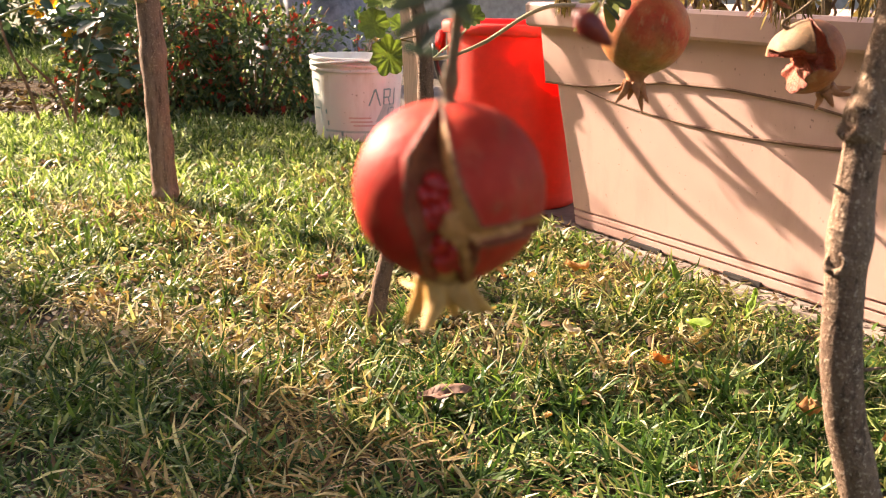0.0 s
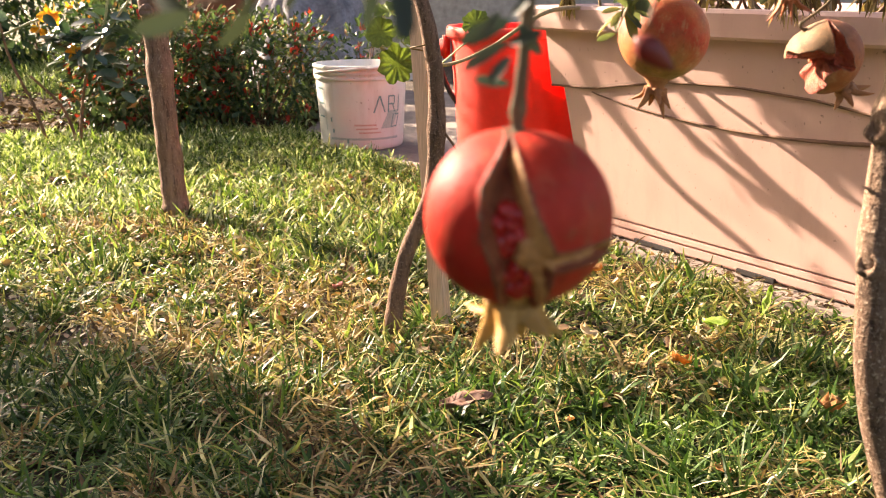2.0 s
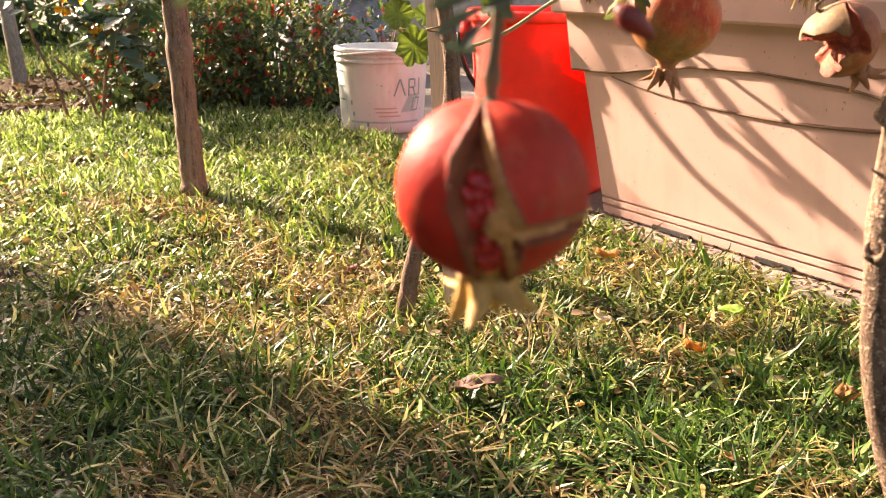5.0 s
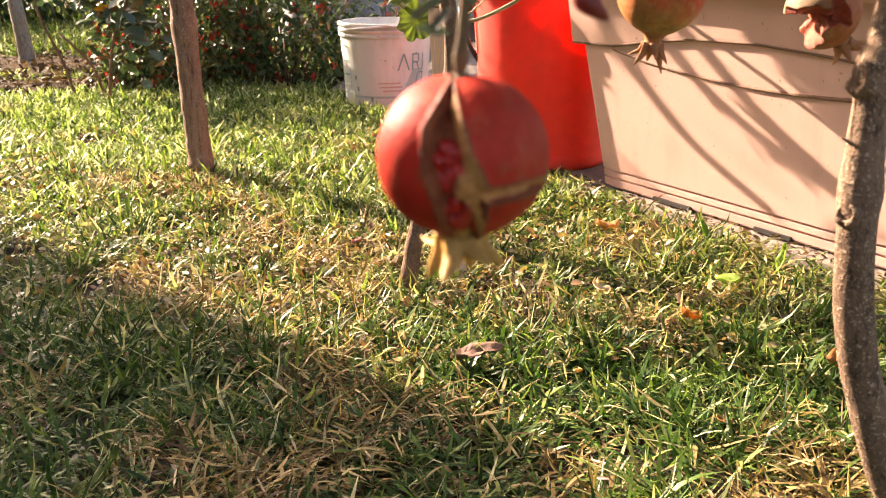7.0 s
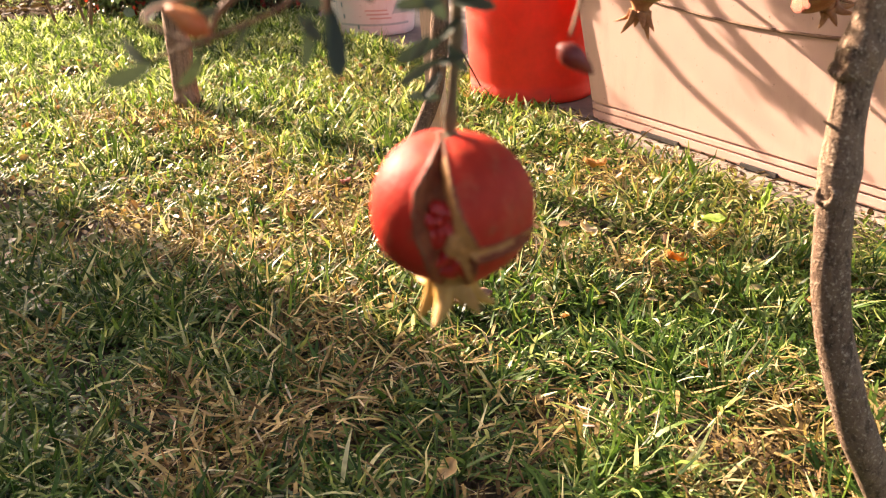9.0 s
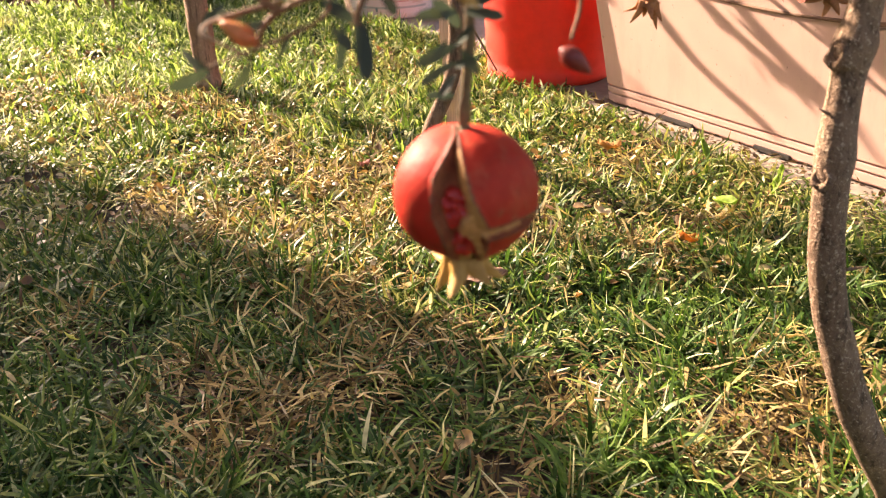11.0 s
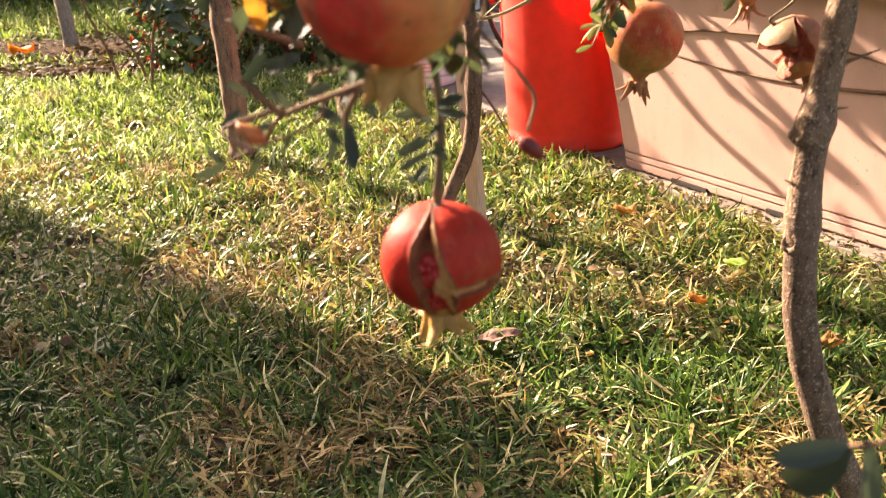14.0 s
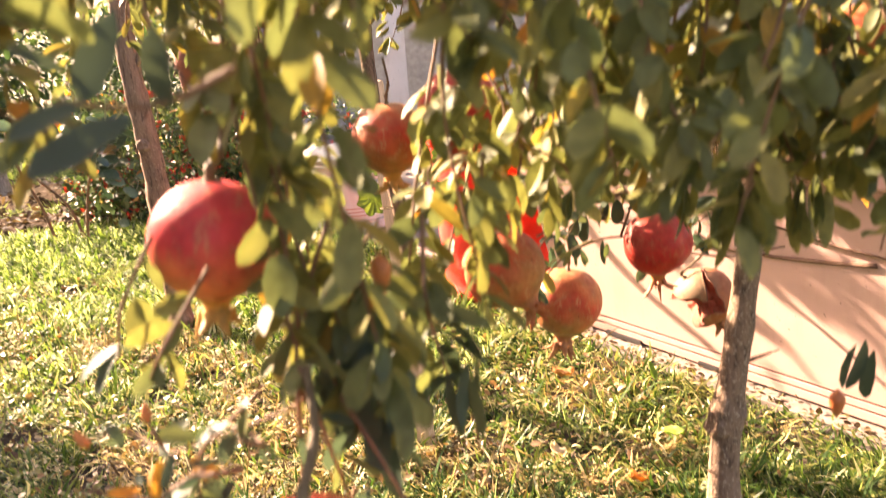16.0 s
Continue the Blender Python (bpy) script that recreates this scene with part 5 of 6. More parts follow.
PALE = (((0.1296, 0.555, 0.4984), (0.1174, 0.550, 0.4976)), ((0.1296, 0.555, 0.4970), (0.1229, 0.550, 0.4898)), ((0.1331, 0.555, 0.4996), (0.1256, 0.550, 0.5069)), ((0.1331, 0.555, 0.5003), (0.1338, 0.550, 0.5121)), ((0.1359, 0.555, 0.5002), (0.1413, 0.550, 0.5097)), ((0.1366, 0.555, 0.4974), (0.1443, 0.550, 0.4959)),
             ((0.1262, 0.555, 0.4838), (0.1146, 0.550, 0.4803)), ((0.1289, 0.555, 0.5088), (0.1351, 0.550, 0.5215)), ((0.1410, 0.555, 0.5083), (0.1392, 0.550, 0.5227)), ((0.1440, 0.555, 0.5088), (0.1475, 0.550, 0.5081)), ((0.1254, 0.555, 0.5068), (0.1324, 0.550, 0.5162)), ((0.1491, 0.555, 0.5351), (0.1429, 0.550, 0.5452)),
             ((0.1546, 0.555, 0.5322), (0.1477, 0.550, 0.5397)), ((0.1599, 0.555, 0.5386), (0.1697, 0.550, 0.5440)), ((0.1727, 0.555, 0.5407), (0.1727, 0.550, 0.5333)), ((0.1774, 0.555, 0.5419), (0.1801, 0.550, 0.5330)), ((0.1584, 0.555, 0.5440), (0.1642, 0.550, 0.5508)), ((0.1544, 0.555, 0.5442), (0.1589, 0.550, 0.5497)),
             ((0.1973, 0.555, 0.5476), (0.1953, 0.550, 0.5390)))
GREY = (((-0.0157, 0.1500, 0.7342), (-0.0251, 0.1400, 0.7123)), ((-0.0149, 0.1500, 0.7048), (-0.0433, 0.1400, 0.6946)), ((-0.0306, 0.1500, 0.7187), (-0.0402, 0.1400, 0.7273)), ((-0.0043, 0.1500, 0.7075), (-0.0064, 0.1400, 0.7265)), ((-0.0274, 0.1500, 0.7099), (-0.0460, 0.1400, 0.7048)),
             ((-0.0298, 0.1780, 0.5303), (-0.0202, 0.1740, 0.5409)), ((-0.0218, 0.1780, 0.5338), (-0.0100, 0.1740, 0.5406)), ((-0.0283, 0.1780, 0.5265), (-0.0333, 0.1740, 0.5315)), ((-0.0263, 0.1780, 0.5178), (-0.0327, 0.1740, 0.5202)),
             ((-0.0058, 0.1780, 0.5221), (0.0021, 0.1740, 0.5186)), ((-0.0035, 0.1780, 0.5153), (0.0021, 0.1740, 0.5104)), ((0.0038, 0.1780, 0.5181), (0.0062, 0.1740, 0.5015)), ((-0.0134, 0.1780, 0.5223), (-0.0200, 0.1740, 0.5280)),
             ((0.0007, 0.1780, 0.5332), (-0.0035, 0.1740, 0.5422)), ((-0.0216, 0.1780, 0.5167), (-0.0286, 0.1740, 0.5149)), ((0.0097, 0.1780, 0.5274), (0.0143, 0.1740, 0.5187)), ((-0.0093, 0.1780, 0.5260), (-0.0017, 0.1740, 0.5303)),
             ((0.0136, 0.1780, 0.5292), (0.0109, 0.1740, 0.5373)), ((0.0302, 0.2030, 0.5143), (0.0184, 0.1980, 0.5140)), ((0.0299, 0.2030, 0.5045), (0.0185, 0.1980, 0.5002)), ((0.0297, 0.2030, 0.4994), (0.0191, 0.1980, 0.4951)),
             ((0.0325, 0.2030, 0.5142), (0.0432, 0.1980, 0.5143)), ((0.0329, 0.2030, 0.5159), (0.0407, 0.1980, 0.5208)), ((0.0311, 0.2030, 0.5097), (0.0257, 0.1980, 0.5181)), ((0.0315, 0.2030, 0.5034), (0.0360, 0.1980, 0.4973)),
             ((0.1500, 0.1000, 0.4400), (0.1298, 0.0976, 0.4375)), ((0.1520, 0.1040, 0.4370), (0.1405, 0.1200, 0.4090)), ((0.1540, 0.1000, 0.4430), (0.1590, 0.0980, 0.4180)),
             ((0.0291, 0.2000, 0.4989), (0.0356, 0.1950, 0.5022)), ((0.0271, 0.2000, 0.5064), (0.0217, 0.1950, 0.5005)), ((0.0296, 0.2000, 0.4963), (0.0247, 0.1950, 0.4917)), ((0.0295, 0.2000, 0.4899), (0.0211, 0.1950, 0.4917)), ((0.0297, 0.2000, 0.5052), (0.0347, 0.1950, 0.5114)),
             ((-0.0368, 0.1820, 0.5670), (-0.0463, 0.1858, 0.5616)), ((-0.0369, 0.1820, 0.5661), (-0.0452, 0.1847, 0.5522)), ((-0.0332, 0.1820, 0.5685), (-0.0231, 0.1789, 0.5693)), ((-0.0343, 0.1820, 0.5727), (-0.0293, 0.1837, 0.5853)),
             ((-0.0227, 0.1820, 0.5424), (-0.0296, 0.1837, 0.5314)), ((-0.0144, 0.1820, 0.5385), (-0.0228, 0.1833, 0.5358)), ((-0.0293, 0.1820, 0.5310), (-0.0234, 0.1765, 0.5257)), ((-0.0201, 0.1820, 0.5343), (-0.0149, 0.1809, 0.5281)),
             ((-0.0322, 0.1820, 0.5211), (-0.0407, 0.1803, 0.5145)), ((-0.0291, 0.1820, 0.5574), (-0.0314, 0.1856, 0.5627)), ((-0.0216, 0.1820, 0.5730), (-0.0252, 0.1899, 0.5655)), ((-0.0387, 0.1820, 0.5774), (-0.0471, 0.1892, 0.5750)),
             ((-0.0163, 0.1820, 0.5526), (-0.0136, 0.1827, 0.5471)), ((-0.0089, 0.1820, 0.5750), (-0.0145, 0.1811, 0.5679)), ((-0.0248, 0.1820, 0.5813), (-0.0170, 0.1783, 0.5847)), ((-0.0131, 0.1820, 0.5824), (-0.0192, 0.1746, 0.5860)))
TURNING = (((-0.0365, 0.1820, 0.5686), (-0.0410, 0.1893, 0.5790)), ((-0.0365, 0.1820, 0.5690), (-0.0362, 0.1892, 0.5813)), ((-0.0418, 0.1820, 0.5734), (-0.0500, 0.1749, 0.5769)), ((-0.0222, 0.1820, 0.5467), (-0.0239, 0.1754, 0.5623)),
             ((-0.0135, 0.1820, 0.5784), (-0.0262, 0.1874, 0.5807)))
for path in ([(0.0251, 0.1780, 0.5363), (0.0098, 0.1780, 0.5293), (-0.0175, 0.1780, 0.5195), (-0.0254, 0.1780, 0.5086)],
             [(0.0098, 0.1780, 0.5293), (0.0038, 0.1780, 0.5190), (0.0044, 0.1780, 0.5103)],
             [(-0.0175, 0.1780, 0.5195), (-0.0263, 0.1780, 0.5274), (-0.0305, 0.1780, 0.5322)],
             [(0.0157, 0.1500, 0.7170), (-0.0041, 0.1500, 0.7091), (-0.0214, 0.1500, 0.7087), (-0.0364, 0.1500, 0.7121)],
             [(0.48, 0.42, 0.73), (0.46, 0.26, 0.66), (0.32, 0.12, 0.52), (0.20, 0.10, 0.450), (0.150, 0.100, 0.440)],
             [(-0.0051, 0.1820, 0.5789), (-0.0255, 0.1820, 0.5756), (-0.0365, 0.1820, 0.5686)],
             [(-0.0070, 0.1820, 0.5599), (-0.0235, 0.1820, 0.5648), (-0.0365, 0.1820, 0.5686), (-0.0521, 0.1820, 0.5726), (-0.0584, 0.1820, 0.5753)],
             [(-0.0089, 0.1820, 0.5418), (-0.0205, 0.1820, 0.5458), (-0.0338, 0.1820, 0.5506)]):
    bm = bmesh.new()
    tube(bm, [p - ORG for p in smooth_path(path, 5)], 0.0013, 0.0008, 7)
    part("twig", bm, M_twig, tree)
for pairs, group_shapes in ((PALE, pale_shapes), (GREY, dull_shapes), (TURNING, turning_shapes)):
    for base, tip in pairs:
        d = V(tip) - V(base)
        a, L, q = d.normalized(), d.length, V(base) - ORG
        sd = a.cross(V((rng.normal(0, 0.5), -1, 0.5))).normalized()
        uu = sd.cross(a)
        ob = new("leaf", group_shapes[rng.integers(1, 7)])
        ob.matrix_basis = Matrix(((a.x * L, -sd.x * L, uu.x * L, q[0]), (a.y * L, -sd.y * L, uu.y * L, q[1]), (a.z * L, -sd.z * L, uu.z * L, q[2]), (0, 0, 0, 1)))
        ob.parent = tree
for k, (q, w, up, L, wd, cu) in enumerate(leaf_rows[:255]):
    a = V(w).normalized()
    sd = a.cross(V(up)).normalized()
    uu = sd.cross(a)
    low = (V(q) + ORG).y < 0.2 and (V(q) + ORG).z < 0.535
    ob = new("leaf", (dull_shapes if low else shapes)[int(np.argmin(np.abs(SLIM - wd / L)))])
    ob.matrix_basis = Matrix(((a.x * L, -sd.x * L, uu.x * L, q[0]), (a.y * L, -sd.y * L, uu.y * L, q[1]), (a.z * L, -sd.z * L, uu.z * L, q[2]), (0, 0, 0, 1)))
    ob.parent = tree
tagged(leaf_mesh("foliage", leaf_rows[255:], M_leaf, tree, "narrow glossy leaves, some turning yellow"), kind="stuff")

# ---------------------------------------------------------------- thin staked tree behind
ORG2 = V((-0.042, 1.27, 0.0))
tree2 = thing("sapling", ORG2, "thin bent sapling beside a pale stake", "tree")
limb("trunk", [(-0.042, 1.27, -0.02), (-0.036, 1.27, 0.05), (-0.018, 1.27, 0.135), (0.018, 1.27, 0.225), (0.027, 1.27, 0.31), (0.026, 1.27, 0.40), (0.014, 1.27, 0.47), (0.0, 1.28, 0.53), (-0.01, 1.30, 0.70), (0.0, 1.32, 1.0)],
     0.0125, 0.0105, tree2, ORG2, M_barkd, 16, [(0.45, 0.003, 0.02), (0.1, 0.002, 0.03)], 0.18, 8)
limb("branch", [(-0.01, 1.30, 0.70), (0.15, 1.4, 0.9), (0.3, 1.5, 1.1)], 0.006, 0.003, tree2, ORG2, M_barkd)
limb("branch", [(0.024, 1.27, 0.33), (0.05, 1.26, 0.30), (0.085, 1.25, 0.24)], 0.0025, 0.001, tree2, ORG2, M_twig, 6)
rows = []
for k in range(260):
    p = V((0.1, 1.4, 1.0)) + V(rng.normal(0, 0.13, 3))
    if p.z > 0.85:
        rows.append((p - ORG2, rng.normal(0, 1, 3), (0.1, 0, 1), 0.035, 0.011, 0.2))
leaf_mesh("foliage", rows, M_leaf, tree2)

stake = thing("wooden_stake", (0.036, 1.31, 0.0), "pale squared wooden stake pushed into lawn", "stake")
bm = bmesh.new()
box(bm, (-0.0135, -0.009, -0.05), (0.0135, 0.009, 0.62), 0.0015)
for v in bm.verts:
    v.co.x += -0.085 * v.co.z + 0.0012 * math.sin(v.co.z * 30)
post_part = part("post", bm, M_stake, stake, smooth=False)
post_part.rotation_euler.z = radians(-38)
bm = bmesh.new()
tube(bm, [V((0.016 * math.cos(a), -0.026 + 0.024 * math.sin(a), 0.42 + 0.003 * a)) + V((-0.028, 0, 0)) for a in np.linspace(0, 6.6, 30)], 0.0012, 0.0012, 6)
part("tie", bm, M_straw, stake, "twine tie round the trunk")

# ---------------------------------------------------------------- left tree, in front of the shrubs
ORG3 = V((-0.548, 2.0, 0.0))
tree3 = thing("young_tree", ORG3, "young tree with smooth brown trunk on lawn", "tree")
limb("trunk", [(-0.540, 2.0, -0.02), (-0.545, 2.0, 0.03), (-0.549, 2.0, 0.14), (-0.554, 2.0, 0.28), (-0.557, 2.0, 0.42), (-0.567, 2.0, 0.54), (-0.577, 2.0, 0.66), (-0.58, 2.01, 0.85), (-0.57, 2.02, 1.1)],
     0.0275, 0.023, tree3, ORG3, M_bark, 28, [(0.0, 0.004, 0.02), (0.43, 0.004, 0.02), (0.14, 0.004, 0.012), (0.08, 0.003, 0.01), (0.27, 0.002, 0.012)], 0.12, 14)
bm = bmesh.new()
tube(bm, [V((-0.566, 1.985, 0.463)) + V((0.1, -1, 0.1)).normalized() * s - ORG3 for s in (0.0, 0.014, 0.018, 0.015)], 0.017, 0.009, 14, rough=0.3)
part("knot", bm, M_bark, tree3, "dark round pruning scar")
CROWN3 = [[(-0.575, 2.01, 0.80), (-0.52, 2.10, 0.95), (-0.40, 2.30, 1.05), (-0.20, 2.55, 1.12), (0.0, 2.8, 1.2)], [(-0.575, 2.01, 0.86), (-0.45, 2.2, 1.0), (-0.25, 2.35, 1.0), (-0.05, 2.42, 0.92)],
          [(-0.57, 2.02, 1.0), (-0.4, 2.25, 1.2), (-0.1, 2.5, 1.35), (0.15, 2.7, 1.4)], [(-0.57, 2.02, 1.05), (-0.75, 2.1, 1.3), (-0.95, 2.2, 1.5)], [(-0.57, 2.02, 1.05), (-0.6, 1.95, 1.4), (-0.55, 1.9, 1.7)],
          [(-0.45, 2.2, 1.0), (-0.30, 2.45, 0.95), (-0.18, 2.60, 0.85)], [(-0.40, 2.30, 1.05), (-0.15, 2.42, 1.10), (0.1, 2.5, 1.05)]]
# unseen branches, added and bent so their shadows streak the planter face
SHADOW3 = [[(-0.420, 2.460, 1.030), (-0.332, 2.368, 0.808), (-0.345, 2.375, 0.749), (-0.338, 2.354, 0.707), (-0.343, 2.334, 0.678), (-0.321, 2.268, 0.645)],
         [(-0.360, 2.380, 1.050), (-0.284, 2.286, 0.830), (-0.272, 2.258, 0.759), (-0.267, 2.224, 0.728), (-0.250, 2.180, 0.707), (-0.241, 2.137, 0.695)],
         [(-0.330, 2.340, 1.050), (-0.248, 2.230, 0.832), (-0.232, 2.188, 0.757), (-0.230, 2.165, 0.728), (-0.220, 2.132, 0.705), (-0.228, 2.117, 0.695)]]
for p in SHADOW3:
    limb("branch", p, 0.0090, 0.0085, tree3, ORG3, M_bark, 8)
for p in CROWN3:
    limb("branch", p, 0.011, 0.005, tree3, ORG3, M_bark, 8)
rows = []
for p in CROWN3:
    for k in range(60):
        s = rng.uniform(0.5, 1.0)
        q = V(p[-2]).lerp(V(p[-1]), s) + V(rng.normal(0, 0.05, 3))
        q.z = max(q.z, 0.84)
        rows.append((q - ORG3, rng.normal(0, 1, 3), (0.2, 0.1, 1), rng.uniform(0.04, 0.07), rng.uniform(0.02, 0.035), 0.2))
# unseen limb with dense leaves, added to keep the planter rim in shade
limb("branch", [(-0.57, 2.02, 1.0), (-0.46, 2.2, 1.09), (-0.36, 2.23, 1.08), (-0.24, 2.05, 1.075), (-0.10, 1.84, 1.07)], 0.010, 0.005, tree3, ORG3, M_bark, 8)
for k in range(430):
    u = rng.random()
    q = V((-0.40, 2.27, 1.07)).lerp(V((-0.08, 1.80, 1.07)), u) + V(rng.normal(0, 0.032, 3))
    rows.append((q - ORG3, rng.normal(0, 1, 3), rng.normal(0, 1, 3), rng.uniform(0.04, 0.06), rng.uniform(0.02, 0.03), 0.2))
# unseen leaf clumps added for the shadow patches on the planter
for c, m in (((-0.236, 2.152, 0.718), 8), ((-0.185, 2.059, 0.843), 18), ((-0.135, 1.999, 0.790), 17), ((-0.208, 2.100, 0.852), 8), ((-0.160, 2.035, 0.815), 12), ((-0.52, 2.62, 0.86), 16), ((-0.60, 2.75, 0.80), 12)):
    for k in range(m):
        rows.append((V(c) + V(rng.normal(0, 0.02, 3)) - ORG3, V(rng.normal(0, 0.4, 3)) + V((0.1, -0.1, -0.8)), rng.normal(0, 1, 3), rng.uniform(0.04, 0.065), rng.uniform(0.012, 0.02), 0.2))
leaf_mesh("foliage", rows, M_hedge, tree3)
limb("branch", [(-0.578, 2.0, 0.62), (-0.545, 1.985, 0.66), (-0.53, 1.98, 0.74)], 0.006, 0.005, tree3, ORG3, M_bark)

# ---------------------------------------------------------------- shrubs
def shrub(name, at, size, count, leaf, material, label, red=0, redmat=None, stems=14, low=0.02, category="shrub"):
    ob = thing(name, at, label, category)
    for k in range(stems):
        a = rng.uniform(0, 6.28)
        e = V((math.cos(a) * size[0] * rng.uniform(0.2, 0.9), math.sin(a) * size[1] * rng.uniform(0.2, 0.9), size[2] * rng.uniform(0.5, 0.95)))
        bm = bmesh.new()
        tube(bm, smooth_path([V((e.x * 0.15, e.y * 0.15, -0.02)), V((e.x * 0.5, e.y * 0.5, e.z * 0.5)), e], 4), 0.006, 0.002, 6)
        part("stem", bm, M_twig, ob)
    rows, fl = [], []
    while len(rows) < count:
        p = rng.uniform(-1, 1, 3)
        d = p[0] ** 2 + p[1] ** 2 + (max(0, p[2])) ** 2.5
        lump = 0.85 + 0.35 * noise.noise(V((p[0] * 2.5 + at[0], p[1] * 2.5, p[2] * 2)))
        if d > lump or d < 0.15 * lump:
            continue
        q = V((p[0] * size[0], p[1] * size[1], low + (p[2] + 1) / 2 * (size[2] - low)))
        L = leaf * rng.uniform(0.6, 1.3)
        w = V(p) + V(rng.normal(0, 0.7, 3))
        if red and len(fl) < red and rng.random() < 0.3 and d > 0.45 * lump:
            for j in range(5):
                fl.append((q + V(rng.normal(0, 0.008, 3)), V(rng.normal(0, 0.5, 3)) + V((0, 0, 1)), rng.normal(0, 1, 3), rng.uniform(0.016, 0.032), rng.uniform(0.009, 0.016), 0.3))
        rows.append((q, w, V(rng.normal(0, 0.6, 3)) + V((0, 0, 1)), L, L * 0.42, rng.uniform(0, 0.3)))
    leaf_mesh("foliage", rows, material, ob)
    if fl:
        leaf_mesh("blossom", fl, redmat, ob, "small red flower clusters")
    return ob


BL = "dense dark green shrub dotted with red flowers"
shrub("flowering_shrub", (-0.62, 3.55, 0), (0.34, 0.26, 0.44), 3400, 0.032, M_bush, BL, 330, M_redfl)
shrub("flowering_shrub", (-0.98, 3.45, 0), (0.36, 0.28, 0.50), 3400, 0.032, M_bush, BL, 280, M_redfl)
shrub("flowering_shrub", (-1.20, 3.70, 0), (0.22, 0.24, 0.30), 1000, 0.032, M_bush, BL, 260, M_redfl)

rose = thing("rose_bush", (-1.10, 3.05, 0), "leggy rose bush with shiny leaves in sun", "rose bush")
rows = []
CANES = [[(-1.132, 3.05, 0.0), (-1.115, 3.05, 0.12), (-1.086, 3.05, 0.24), (-1.03, 3.05, 0.34)], [(-1.236, 3.05, 0.0), (-1.275, 3.06, 0.14), (-1.33, 3.06, 0.28), (-1.36, 3.08, 0.40)], [(-1.14, 3.06, 0.0), (-1.19, 3.08, 0.13), (-1.29, 3.1, 0.23)],
         [(-1.03, 3.05, 0.34), (-0.985, 3.05, 0.40), (-0.93, 3.05, 0.47)], [(-1.05, 3.05, 0.31), (-1.01, 3.06, 0.42), (-1.0, 3.07, 0.50)], [(-1.36, 3.08, 0.36), (-1.26, 3.06, 0.40), (-1.15, 3.05, 0.44)], [(-1.086, 3.05, 0.24), (-1.12, 3.04, 0.31), (-1.17, 3.03, 0.345)]]
for p in CANES:
    bm = bmesh.new()
    tube(bm, smooth_path([V(q) - V((-1.10, 3.05, 0)) for q in p], 5), 0.0062 if p[0][2] == 0 else 0.0048, 0.0036, 8, rough=0.15)
    part("cane", bm, M_stem if p[0][2] > 0.3 else M_twig, rose)
for c, m, r in (((-1.16, 3.03, 0.345), 20, 0.035), ((-1.07, 3.05, 0.30), 34, 0.045), ((-1.12, 3.05, 0.335), 22, 0.035), ((-0.99, 3.05, 0.36), 26, 0.04), ((-1.02, 3.06, 0.27), 20, 0.05), ((-1.06, 3.06, 0.20), 14, 0.05), ((-1.38, 3.06, 0.37), 10, 0.03), ((-1.03, 3.05, 0.43), 8, 0.04)):
    for k in range(m):
        w = V(rng.normal(0, 1, 3))
        w.z *= 0.4
        L = rng.uniform(0.045, 0.075)
        rows.append((V(c) - V((-1.10, 3.05, 0)) + V(rng.normal(0, r, 3)), w, V(rng.normal(0, 0.24, 3)) + V((-0.42, -0.42, 0.8)), L, L * 0.6, rng.uniform(0, 0.2)))
leaf_mesh("foliage", rows, M_rose, rose)
for c, f in (((-1.187, 3.04, 0.405), (0.3, -1, 0.3)), ((-1.215, 3.04, 0.385), (-0.4, -1, 0.2)), ((-1.17, 3.03, 0.43), (0, -1, 0.5)), ((-1.10, 3.03, 0.31), (0.2, -1, 0.4))):
    rows = []
    for k in range(6):
        rows.append((V(c) - V((-1.10, 3.05, 0)), V(rng.normal(0, 1, 3)) + V(f) * 0.5, V(rng.normal(0, 0.6, 3)) + V((0, -1, 0.6)), rng.uniform(0.026, 0.042), rng.uniform(0.016, 0.024), 0.3))
    leaf_mesh("blossom", rows, M_orange, rose, "orange-yellow autumn petals")

# pale geranium at the edge of the patio
ger = thing("geranium", (0.30, 1.80, 0.40), "pale-stemmed geranium trailing out of the planter", "geranium")
GO = V((0.30, 1.80, 0.40))
bm = bmesh.new()
tube(bm, [p - GO for p in smooth_path([(0.36, 1.86, 0.47), (0.235, 1.70, 0.466), (0.125, 1.69, 0.40), (0.04, 1.66, 0.375), (-0.05, 1.62, 0.40), (-0.08, 1.6, 0.44)], 8)], 0.0042, 0.0028, 8, rough=0.2)
part("stem", bm, M_caneb, ger, "tan knobbly stem")


def round_leaf(bm, c, facing, r):
    """A scalloped, pleated round leaf."""
    f = V(facing).normalized()
    a = f.orthogonal().normalized()
    b = f.cross(a)
    mid = bm.verts.new(c)
    n = 42
    inner, outer = [], []
    for k in range(n):
        w = 2 * math.pi * k / n
        rr = r * (0.80 + 0.20 * abs(math.sin(3.5 * w)) + 0.10 * noise.noise(V((math.cos(w) * 2, math.sin(w) * 2, r * 300))))
        up = 0.10 * r * math.cos(14 * w) + 0.40 * r * noise.noise(V((math.cos(w) * 1.3, math.sin(w) * 1.3, r * 500)))
        o = a * math.cos(w) + b * math.sin(w)
        inner.append(bm.verts.new(V(c) + o * rr * 0.5 + f * (0.05 * r + up * 0.4)))
        outer.append(bm.verts.new(V(c) + o * rr + f * (0.16 * r + up)))
    for k in range(n):
        j = (k + 1) % n
        bm.faces.new((mid, inner[k], inner[j]))
        bm.faces.new((inner[k], outer[k], outer[j], inner[j]))


